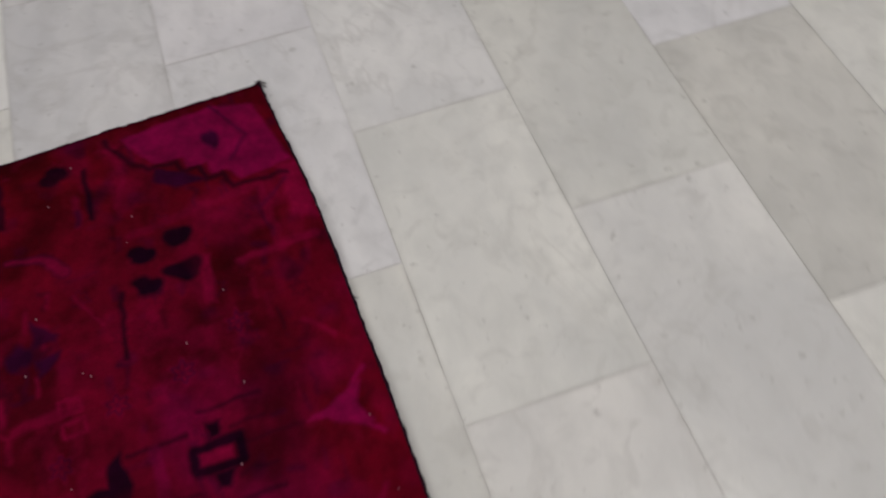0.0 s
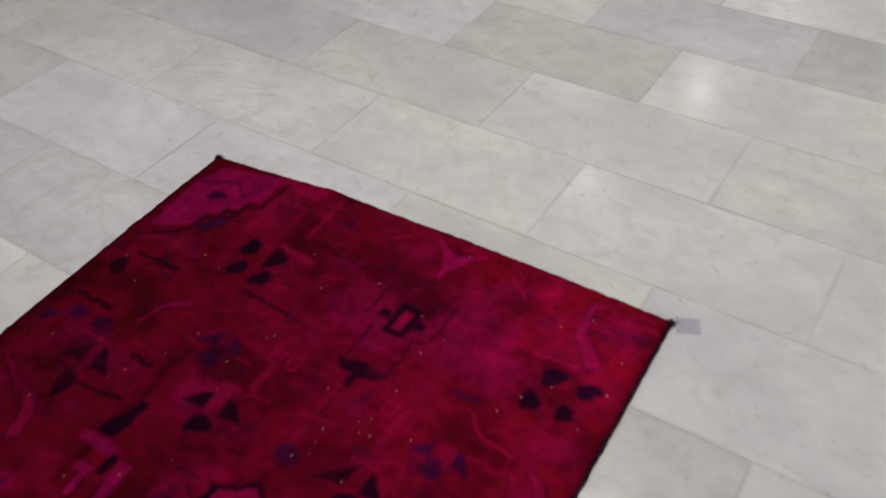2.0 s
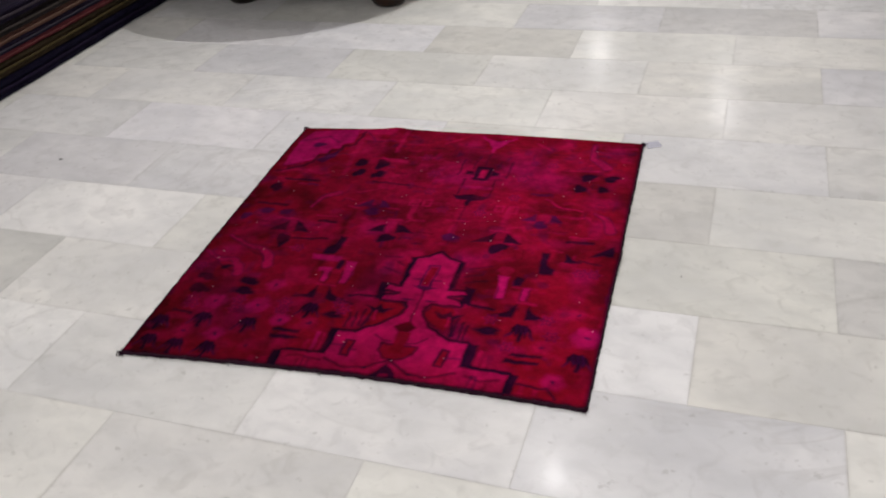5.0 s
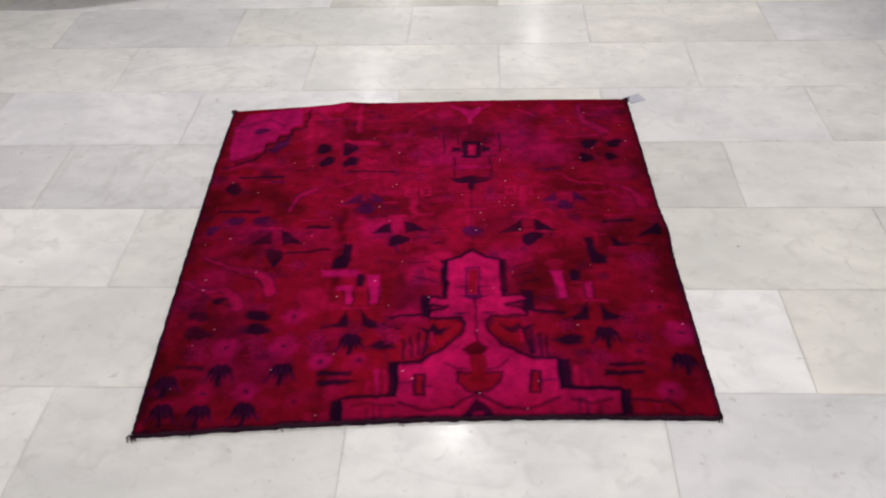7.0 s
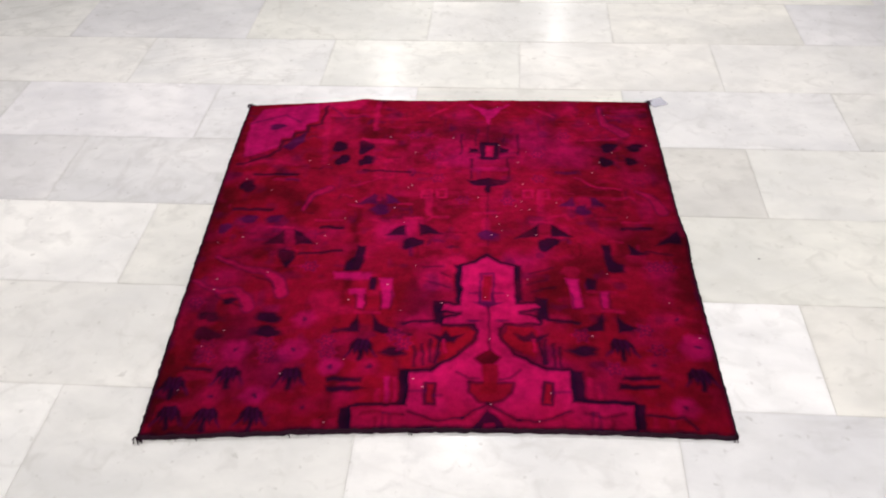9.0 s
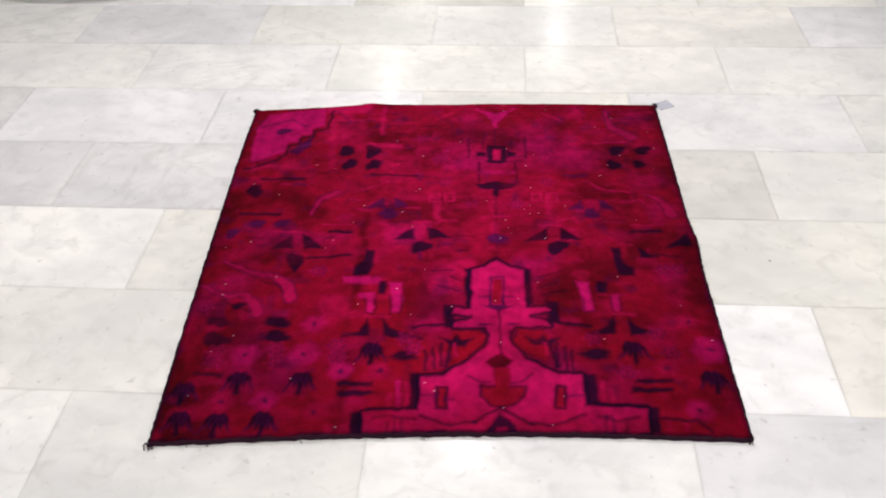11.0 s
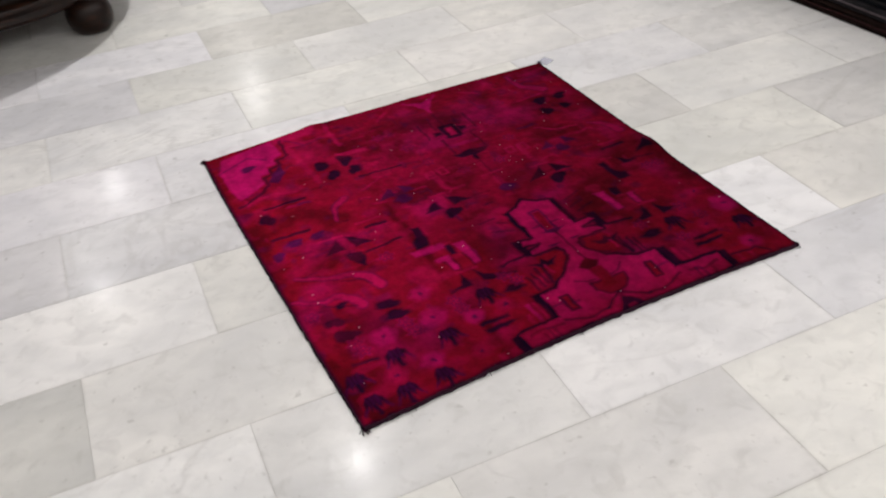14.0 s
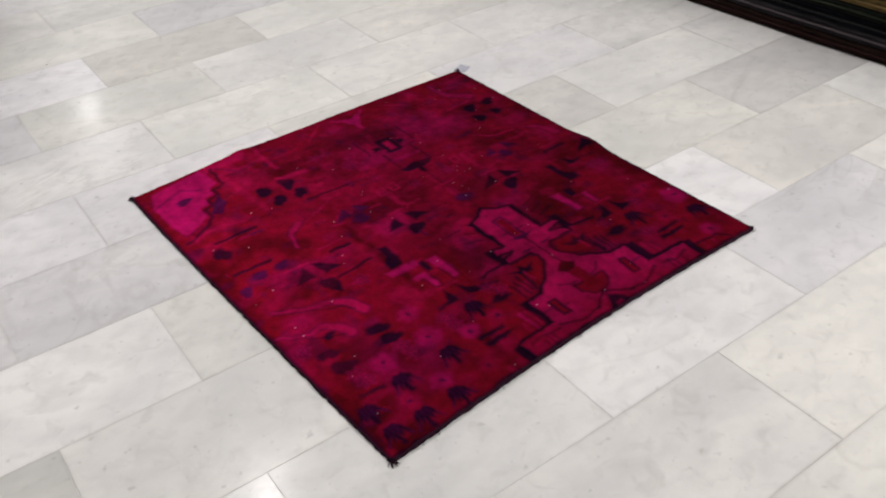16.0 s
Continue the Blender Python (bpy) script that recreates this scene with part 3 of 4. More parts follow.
line(NAVY, 0.4, 0.6, (45.6, 38.4), (45.8, 33.0))
poly(NAVY, 0.8, (40.4, 43.3), (42.1, 43.4), (42.1, 39.0), (40.6, 39.1))
poly(MAGENTA, 1.0, (83.3, 42.9), (86.0, 42.5), (86.3, 33.4), (84.3, 33.0), (84.1, 38.0))
line(NAVY, 0.4, 0.6, (84.3, 37.7), (84.5, 32.9), (86.4, 33.3))
poly(NAVY, 0.8, (87.8, 42.7), (90.0, 42.5), (89.6, 39.1), (87.6, 39.2))
poly(MAGENTA, 1.0, (90.4, 38.4), (92.2, 38.4), (91.8, 33.1), (90.5, 33.1))
line(NAVY, 0.4, 0.6, (90.3, 37.4), (90.4, 32.7))
line(NAVY, 0.4, 0.6, (92.4, 38.1), (92.2, 33.1))
line(PINKRED, 1.0, 0.4, (88.0, 38.5), (93.8, 38.1))
# rosettes
rose(MAGENTA, 2.8, (14.8, 21.6))
rose(MAGENTA, 3.1, (26.6, 21.3))
rose(MAGENTA, 2.3, (20.7, 9.1))
rose(PINKRED, 2.4, (12.0, 9.3))
rose(MAGENTA, 2.3, (34.6, 16.5))
rose(PINKRED, 1.9, (42.4, 16.1))
rose(MAGENTA, 2.4, (27.8, 30.2))
rose(PINKRED, 2.1, (30.6, 5.6))
rose(PINKRED, 2.3, (99.0, 16.9))
rose(MAGENTA, 2.6, (103.4, 6.0))
rose(MAGENTA, 3.4, (108.2, 22.1))
rose(PINKRED, 2.0, (105.3, 30.2))
# small flowers
bloom((3.7, 35.9))
bloom((8.6, 22.7))
bloom((9.1, 19.7))
bloom((20.7, 23.0))
bloom((21.2, 19.3))
bloom((33.1, 23.5))
bloom((33.5, 20.2))
bloom((47.9, 102.1))
bloom((86.9, 101.2))
bloom((52.9, 92.1))
bloom((79.8, 92.0))
bloom((54.5, 81.7))
bloom((79.6, 81.1))
bloom((60.9, 72.3))
bloom((71.6, 71.9))
bloom((26.8, 47.3))
bloom((47.0, 25.1))
bloom((48.8, 22.5))
bloom((85.3, 24.9))
bloom((100.3, 21.1))
bloom((98.3, 26.7))
bloom((102.9, 46.9))
bloom((106.4, 46.9))
bloom((91.0, 15.6))
# framed box with posts
frame_of(NAVY, 1.5, (65.6, 97.6), (69.3, 97.5), (69.1, 90.4), (65.5, 90.5))
poly(PINKRED, 0.7, (66.6, 96.2), (68.3, 96.2), (68.2, 91.8), (66.5, 91.8))
poly(NAVY, 0.8, (62.2, 95.6), (64.6, 94.5), (64.6, 93.1), (62.1, 93.1))
poly(NAVY, 0.8, (70.1, 96.2), (72.7, 94.3), (72.2, 92.9), (70.0, 93.0))
line(NAVY, 0.6, 0.7, (60.2, 101.8), (60.2, 92.4))
line(NAVY, 0.5, 0.6, (63.8, 101.7), (63.9, 96.6))
line(NAVY, 0.5, 0.6, (71.5, 101.5), (71.2, 96.5))
line(NAVY, 0.6, 0.7, (75.0, 101.5), (74.8, 92.1))
line(NAVY, 0.6, 0.7, (62.8, 90.2), (62.6, 81.4))
line(NAVY, 0.6, 0.7, (72.1, 90.0), (72.0, 81.3))
line(MAGENTA, 1.8, 0.5, (63.3, 85.5), (70.9, 85.4))
poly(NAVY, 0.8, (61.6, 80.2), (67.0, 81.6), (72.4, 80.2), (70.6, 78.3), (67.9, 77.9), (67.3, 75.0), (66.2, 75.0), (66.0, 78.0), (63.2, 78.5))
poly(MAGENTA, 0.8, (64.6, 116.6), (67.4, 114.9), (70.9, 116.5), (69.6, 112.0), (68.1, 110.4), (67.5, 107.4), (66.5, 110.6), (65.6, 112.2))
line(MAGENTA, 0.7, 0.8, (62.4, 117.6), (65.4, 114.6))
line(MAGENTA, 0.7, 0.8, (73.0, 117.4), (69.8, 114.4))
line(NAVY, 0.4, 0.5, (67.4, 106.8), (67.2, 98.7))
line(NAVY, 0.4, 0.5, (66.8, 74.5), (66.3, 54.5))
line(PINKRED, 0.6, 0.7, (63.5, 66.9), (69.5, 66.8))
line(PINKRED, 2.0, 0.5, (66.3, 64.2), (66.2, 57.7))
line(PINKRED, 1.6, 0.5, (79.8, 75.5), (79.2, 66.3))
line(PINKRED, 1.6, 0.5, (52.5, 76.0), (52.7, 66.7))
poly(PLUM, 1.0, (63.9, 58.8), (66.2, 60.4), (69.1, 58.3), (67.7, 56.6), (64.8, 56.6))
# medallion
line(NAVY, 1.9, 0.9, (66.3, 50.4), (69.0, 47.6), (72.2, 46.8), (71.9, 34.4), (76.3, 34.4), (77.1, 33.4), (72.3, 32.2), (72.3, 31.2), (76.0, 30.1), (76.6, 28.8), (69.5, 28.5), (68.5, 27.1), (68.3, 23.9), (71.1, 19.0), (77.6, 14.7), (82.0, 15.1), (81.8, 6.6), (93.4, 6.3), (92.9, 0.6), (39.9, 0.4), (39.7, 5.4), (50.5, 5.9), (50.6, 14.2), (54.7, 14.7), (60.4, 19.0), (64.0, 23.9), (64.1, 26.5), (63.2, 28.4), (57.0, 28.6), (57.0, 29.6), (60.8, 31.2), (60.6, 32.1), (56.6, 32.5), (57.0, 34.0), (60.3, 34.1), (60.9, 46.9), (63.8, 48.1), (66.3, 50.4))
poly(NAVY, 0.9, (54.5, 35.4), (56.9, 35.3), (57.0, 28.3), (54.9, 28.3))
poly(NAVY, 0.9, (76.4, 36.6), (79.0, 36.0), (78.8, 29.3), (76.2, 29.6))
poly(NAVY, 0.9, (48.3, 15.2), (50.8, 15.1), (50.8, 6.0), (48.5, 6.1))
poly(NAVY, 0.9, (82.4, 15.4), (84.9, 15.1), (84.5, 7.0), (81.9, 6.8))
poly(NAVY, 0.9, (37.3, 5.7), (39.9, 5.6), (40.2, 0.2), (37.5, 0.2))
poly(NAVY, 0.9, (93.7, 6.9), (95.9, 6.7), (95.3, 0.4), (92.9, 0.3))
poly(NAVY, 0.9, (59.2, 47.7), (61.2, 47.3), (60.8, 35.2), (59.4, 35.3))
poly(NAVY, 0.9, (72.1, 47.2), (73.9, 47.1), (73.6, 35.6), (71.9, 35.1))
poly(NAVY, 0.9, (83.9, 7.8), (93.9, 7.4), (93.7, 6.1), (83.7, 6.1))
poly(NAVY, 0.9, (40.3, 6.7), (50.7, 6.8), (50.7, 5.4), (40.3, 5.5))
poly(ROSE, 0.6, (66.3, 50.4), (69.0, 47.6), (72.2, 46.8), (71.9, 34.4), (76.3, 34.4), (77.1, 33.4), (72.3, 32.2), (72.3, 31.2), (76.0, 30.1), (76.6, 28.8), (69.5, 28.5), (68.5, 27.1), (68.3, 23.9), (71.1, 19.0), (77.6, 14.7), (82.0, 15.1), (81.8, 6.6), (93.4, 6.3), (92.9, 0.6), (39.9, 0.4), (39.7, 5.4), (50.5, 5.9), (50.6, 14.2), (54.7, 14.7), (60.4, 19.0), (64.0, 23.9), (64.1, 26.5), (63.2, 28.4), (57.0, 28.6), (57.0, 29.6), (60.8, 31.2), (60.6, 32.1), (56.6, 32.5), (57.0, 34.0), (60.3, 34.1), (60.9, 46.9), (63.8, 48.1))
poly(RED, 0.8, (57.0, 27.8), (62.1, 27.7), (63.5, 25.8), (63.0, 23.4), (60.0, 20.0), (57.3, 17.9), (56.4, 22.0))
line(NAVY, 0.5, 0.8, (57.0, 27.8), (62.1, 27.7), (63.5, 25.8), (63.0, 23.4), (60.0, 20.0))
poly(RED, 0.8, (70.2, 27.7), (75.4, 27.6), (76.6, 24.9), (75.4, 18.4), (72.8, 19.7), (70.1, 21.5), (69.1, 24.3))
line(NAVY, 0.5, 0.8, (75.4, 27.6), (70.2, 27.7), (69.1, 24.3), (70.1, 21.5), (72.8, 19.7))
for lobe, side in ((57.6, -1), (75.0, 1)):
    poly(NAVY, 0.7, (lobe - 3.6, 25.4), (lobe - 1.2, 24.6), (lobe, 26.2), (lobe + 1.2, 24.6), (lobe + 3.6, 25.4), (lobe + 1.6, 22.8), (lobe - 1.6, 22.8))
    line(PINKRED, 0.6, 0.8, (lobe + 0.4 * side, 23.4), (lobe + 0.4 * side, 20.2))
    line(NAVY, 0.8, 0.85, (lobe + 1.6 * side, 22.6), (lobe + 2.2 * side, 17.0))
for p, q in ((76.6, 74.6), (80.4, 74.4), (52.0, 74.8), (55.6, 75.0)):
    frame_of(PINKRED, 0.6, (p - 1.1, q + 1.6), (p + 1.1, q + 1.6), (p + 1.1, q - 1.6), (p - 1.1, q - 1.6))
poly(DKRED, 0.6, (63.0, 18.4), (65.3, 20.1), (66.4, 20.9), (68.6, 18.7), (66.9, 16.4), (65.2, 16.3))
poly(RED, 0.7, (64.9, 16.5), (67.8, 16.5), (67.7, 8.7), (64.5, 8.7))
poly(RED, 0.7, (62.0, 11.7), (62.2, 9.0), (64.1, 6.9), (66.2, 6.1), (68.6, 7.0), (70.5, 9.0), (70.9, 11.7))
line(NAVY, 0.5, 0.8, (62.0, 11.7), (62.2, 9.0), (64.1, 6.9), (66.2, 6.1), (68.6, 7.0), (70.5, 9.0), (70.9, 11.7), (68.0, 11.7))
line(NAVY, 0.5, 0.8, (62.0, 11.7), (64.6, 11.6))
line(NAVY, 0.5, 0.7, (59.7, 14.6), (61.9, 12.6), (63.9, 12.6))
line(NAVY, 0.5, 0.7, (72.6, 15.0), (70.2, 12.8), (68.1, 12.5))
frame_of(PLUM, 0.5, (64.8, 44.5), (67.6, 44.5), (67.4, 35.0), (64.6, 35.0))
poly(RED, 0.6, (65.2, 43.8), (67.2, 43.8), (67.0, 35.5), (65.0, 35.5))
line(PLUM, 0.5, 0.8, (62.4, 38.0), (64.5, 37.8), (64.5, 35.0))
line(PLUM, 0.5, 0.8, (69.8, 37.9), (67.6, 37.7), (67.5, 35.0))
poly(PLUM, 0.6, (63.0, 35.0), (69.5, 35.0), (66.6, 33.0))
line(NAVY, 0.5, 0.8, (66.5, 33.0), (66.4, 20.8))
disc(PLUM, 0.5, 0.9, 0.5, (63.1, 29.2))
disc(PLUM, 0.5, 0.9, 0.5, (69.1, 29.3))
poly(RED, 0.6, (53.6, 11.4), (55.5, 11.4), (55.5, 6.1), (53.6, 6.3))
frame_of(NAVY, 0.7, (53.6, 11.4), (55.5, 11.4), (55.5, 6.1), (53.6, 6.3))
line(PLUM, 0.5, 0.8, (51.0, 9.4), (53.6, 9.3))
line(PLUM, 0.5, 0.8, (55.4, 8.5), (56.7, 8.4))
poly(RED, 0.6, (76.8, 11.7), (78.7, 11.7), (78.3, 6.2), (76.3, 6.2))
frame_of(NAVY, 0.7, (76.8, 11.7), (78.7, 11.7), (78.3, 6.2), (76.3, 6.2))
line(PLUM, 0.5, 0.8, (78.6, 9.4), (81.5, 9.4))
line(NAVY, 0.9, 0.8, (60.7, 2.5), (65.9, 6.1), (71.5, 2.2))
poly(NAVY, 0.9, (62.0, -0.4), (65.9, 5.3), (69.7, -0.3))
poly(MAGENTA, 0.6, (65.0, 1.1), (66.5, 1.2), (67.0, -0.4), (64.5, -0.4))
line(NAVY, 0.9, 0.8, (50.6, 4.4), (55.4, 2.0), (60.7, 2.5))
line(NAVY, 0.9, 0.8, (81.6, 4.5), (76.5, 2.1), (71.5, 2.2))
line(NAVY, 0.7, 0.8, (41.5, 3.7), (44.7, 4.2), (49.6, 3.4))
frame_of(PLUM, 0.5, (45.8, 4.1), (47.0, 4.1), (47.3, -0.0), (46.0, -0.0))
line(NAVY, 0.5, 0.8, (44.3, 2.5), (44.4, 0.1))
line(NAVY, 0.7, 0.8, (84.1, 4.1), (87.7, 3.1), (91.5, 4.1))
frame_of(PLUM, 0.5, (85.4, 4.2), (86.9, 4.2), (86.6, 0.2), (85.2, 0.1))
line(NAVY, 0.5, 0.8, (89.0, 2.6), (88.9, 0.3))
poly(MAGENTA, 0.7, (45.6, 13.1), (46.7, 13.0), (46.8, 6.9), (45.8, 7.0))
poly(PINKRED, 0.7, (47.3, 13.0), (48.2, 13.1), (48.3, 6.9), (47.5, 6.8))
poly(PINKRED, 0.7, (43.9, 10.3), (44.8, 10.3), (44.8, 6.9), (43.8, 7.0))
poly(PINKRED, 0.7, (85.4, 13.1), (86.2, 13.1), (86.1, 7.9), (85.2, 7.8))
poly(PINKRED, 0.7, (86.9, 11.0), (87.6, 11.0), (87.8, 7.8), (86.9, 7.8))
line(NAVY, 0.6, 0.8, (51.2, 21.7), (51.4, 16.1))
line(NAVY, 0.6, 0.8, (52.8, 22.5), (53.1, 16.6))
line(NAVY, 0.6, 0.8, (54.3, 23.6), (54.5, 17.2))
line(NAVY, 0.6, 0.8, (77.7, 23.5), (77.5, 16.9))
line(NAVY, 0.6, 0.8, (79.3, 22.4), (79.3, 16.1))
line(NAVY, 0.6, 0.8, (80.6, 21.3), (80.6, 16.2))
line(NAVY, 0.9, 0.9, (48.5, 28.8), (55.0, 29.3))
line(NAVY, 0.9, 0.9, (78.6, 29.4), (85.2, 28.7))
line(NAVY, 0.6, 0.6, (56.2, 44.6), (58.4, 43.3))
line(NAVY, 0.6, 0.6, (53.1, 41.8), (58.0, 39.8))
line(NAVY, 0.6, 0.6, (52.3, 46.7), (56.1, 47.0))
line(NAVY, 0.6, 0.6, (75.5, 44.4), (80.7, 46.3))
line(NAVY, 0.6, 0.6, (74.8, 40.7), (79.2, 42.5))
line(NAVY, 0.6, 0.6, (75.8, 38.4), (80.8, 39.7))
poly(PINKRED, 0.7, (96.6, 3.5), (97.5, 3.6), (97.6, 1.1), (96.6, 1.0))
poly(PINKRED, 0.7, (99.5, 3.3), (100.6, 3.3), (100.6, 1.2), (99.5, 1.2))
poly(PINKRED, 0.7, (35.3, 2.7), (37.1, 3.0), (37.2, 0.5), (35.3, 0.6))
poly(PINKRED, 0.7, (32.6, 2.6), (34.2, 2.8), (34.2, 0.4), (32.7, 0.4))
line(NAVY, 0.9, 0.8, (96.2, 3.9), (102.4, 3.8), (104.7, 1.2))
# </motifs>
# worn dye: the red ground shows through the motifs in places
lay(RED, 0.16 * np.clip(field(9, 52) - 0.35, 0, 1))
# redder and deeper towards the south end
lay(RED, 0.55 * np.clip((11 - GQ + 2 * field(6, 53)) / 9, 0, 1) * (WOVEN[..., 0] > 0.05))
# the ends of the pile darken into the overcast sides; white warp knots show where the pile is worn
lay(NAVY, 0.85 * edge(GQ - 0.7 - 0.25 * field(2, 21), 1.6))
lay(NAVY, 0.7 * edge(np.minimum(GP, WIDE - GP) - 0.55, 1.0))
knots = np.random.default_rng(31)
for k in range(70):
    i, j = knots.integers(8, CELLS_Q - 8), knots.integers(8, CELLS_P - 8)
    WOVEN[i, j:j + 1 + k % 2] = (0.26, 0.15, 0.18)


def rug_mesh():
    heights = 0.0001 * np.random.default_rng(3).normal(size=GP.shape) + np.where(WOVEN[..., 0] < 0.02, -0.0009, 0.0)
    verts = []
    for i in range(CELLS_Q + 1):
        for j in range(CELLS_P + 1):
            p, q = float(GP[i, j]), float(GQ[i, j])
            rim = min(p, q, WIDE - p, LONG - q)
            x, y = rug_place(p, q)
            verts.append((x, y, rug_height(p, q) + float(heights[i, j]) - (0.004 if rim < 0.1 else 0.0)))
    row = CELLS_P + 1
    faces = [(i * row + j, i * row + j + 1, (i + 1) * row + j + 1, (i + 1) * row + j) for i in range(CELLS_Q) for j in range(CELLS_P)]
    mesh = bpy.data.meshes.new("woven_field")
    mesh.from_pydata(verts, [], faces)
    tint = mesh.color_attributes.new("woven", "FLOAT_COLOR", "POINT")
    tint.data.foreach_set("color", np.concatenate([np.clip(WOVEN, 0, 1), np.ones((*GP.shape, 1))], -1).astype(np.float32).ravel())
    mesh.polygons.foreach_set("use_smooth", [True] * len(faces))
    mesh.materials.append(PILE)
    return mesh


rug = tagged(new("rug"), "overdyed crimson and magenta wool rug lying on the marble floor", "rug")
pile = new("woven_field", rug_mesh())
pile.parent = rug
rng = random.Random(5)
SIDES = {"south": [(k * WIDE / 120, 0) for k in range(121)], "east": [(WIDE, k * LONG / 120) for k in range(121)],
         "north": [(k * WIDE / 120, LONG) for k in range(121)], "west": [(0, k * LONG / 120) for k in range(121)]}
for side, run in SIDES.items():
    thick = 0.0046 if side == "south" else 0.0036
    points = []
    for p, q in run:
        x, y = rug_place(p, q)
        lift = rug_height(p, q) - 0.0085
        points.append((x + rng.uniform(-0.0012, 0.0012), y + rng.uniform(-0.0012, 0.0012), max(thick * 0.95, thick * 0.95 + lift)))
    part("binding", tube(points, thick, 8, 0.35), BINDING, rug, "dark overcast edge binding", True)


def tuft(p, q, count, reach, seed):
    """Loose yarn ends at a point of the rug's edge."""
    r, bm = random.Random(seed), bmesh.new()
    x, y = rug_place(p, q)
    for k in range(count):
        a, b = r.uniform(0, 6.28), r.uniform(0.3, 1) * reach
        ends = [(x, y, 0.006), (x + 0.5 * b * math.cos(a), y + 0.5 * b * math.sin(a), 0.007 + r.uniform(0, 0.006)), (x + b * math.cos(a + 0.4), y + b * math.sin(a + 0.4), 0.002)]
        strand = tube(ends, 0.0009, 4)
        scrap = bpy.data.meshes.new("scrap")
        strand.to_mesh(scrap)
        strand.free()
        bm.from_mesh(scrap)
        bpy.data.meshes.remove(scrap)
    return bm


for p, q, count, reach in ((0, LONG, 18, 0.015), (WIDE, LONG, 18, 0.015), (0, 0, 16, 0.014), (WIDE, 0, 12, 0.010), (50, LONG, 10, 0.012)):
    part("yarn_tuft", tuft(p, q, count, reach, int(p + q)), BINDING, rug, "tuft of loose dark yarn")
for k in range(26):
    part("loose_thread", tuft(rng.uniform(1, WIDE), 0, 2, 0.011, k + 50), BINDING, rug)
tx, ty = rug_place(WIDE, LONG)
tag_bm = box(-0.023, -0.020, 0, 0.023, 0.020, 0.0006)
for v in tag_bm.verts:
    v.co.z += 0.0012 * (v.co.x > 0) + 0.0008 * (v.co.y > 0)
tag = part("tag", tag_bm, FILM, rug, "small square tag of milky clear plastic tied to the corner")
tag.matrix_basis = pose(tx + 0.029, ty + 0.012, 0.0010, 0, 0, 25)
part("tag_thread", tube([(tx, ty, 0.006), (tx + 0.010, ty + 0.006, 0.010), (tx + 0.014, ty + 0.008, 0.003)], 0.0006, 5), BINDING, rug)


# ---- stacks of folded rugs ----
def folded_rug(length, depth, thick, field_colour, stripe_colour, seed):
    """A folded rug: two rounded layers with a soft fold, a woven border stripe along the fold."""
    r = random.Random(seed)
    thing = new("folded_rug")
    field_colour, stripe_colour = tuple(0.55 * c for c in field_colour), tuple(0.6 * c for c in stripe_colour)
    dark = tuple(0.3 * c for c in field_colour)
    wool = speckled("folded_wool", dark, field_colour, 30.0, 0.95, 1.0, 0.008, 0.0, (1, 0.55, 1.6), 0.06)
    edge_wool = speckled("folded_edge_wool", tuple(0.5 * c for c in stripe_colour), stripe_colour, 40.0, 0.95, 0.8, 0.004, 0.0, (1, 1, 1), 0.06)
    for name, z0, z1, inset, wool_of in (("lower_fold", 0.0, 0.5, 0.0, wool), ("upper_fold", 0.5, 1.0, r.uniform(0.0, 0.012), wool)):
        bm = bmesh.new()
        steps, arc = 60, 7
        rows = []
        for k in range(steps + 1):
            y = length * (k / steps - 0.5)
            wob = 0.006 * noise.noise(Vector((y * 3.1, seed, z0))) + 0.003 * noise.noise(Vector((y * 11, seed, z1)))
            sag = 0.10 * thick * noise.noise(Vector((y * 2.3, seed + 5, 1.0)))
            prof = []
            low, high = thick * z0 + (sag if z0 else 0) + 0.0006, thick * z1 + sag - 0.0006
            mid, rad = (low + high) / 2, (high - low) / 2
            for s in range(arc + 1):
                a = -math.pi / 2 + math.pi * s / arc
                prof.append((inset + wob + rad * (1 - math.cos(a)), mid + rad * math.sin(a)))
            for s in range(arc + 1):
                a = math.pi / 2 + math.pi * s / arc
                prof.append((depth - rad * (1 + math.cos(a)), mid + rad * math.sin(a)))
            rows.append([bm.verts.new((x, y, z)) for x, z in prof])
        for a, b in zip(rows, rows[1:]):
            for s in range(len(a)):
                t = (s + 1) % len(a)
                bm.faces.new((a[s], b[s], b[t], a[t]))
        bm.faces.new(rows[0])
        bm.faces.new(rows[-1][::-1])
        bmesh.ops.recalc_face_normals(bm, faces=bm.faces[:])
        part(name, bm, wool_of, thing, "", True)
    cord = [(-0.0015 + 0.006 * noise.noise(Vector((y * 3.1, seed, 0.0))), y, 0.5 * thick) for y in [length * (k / 40 - 0.5) for k in range(41)]]
    part("edge_stripe", tube(cord, thick * 0.10, 6, 0.5), edge_wool, thing, "woven selvedge stripe", True)
    return thing


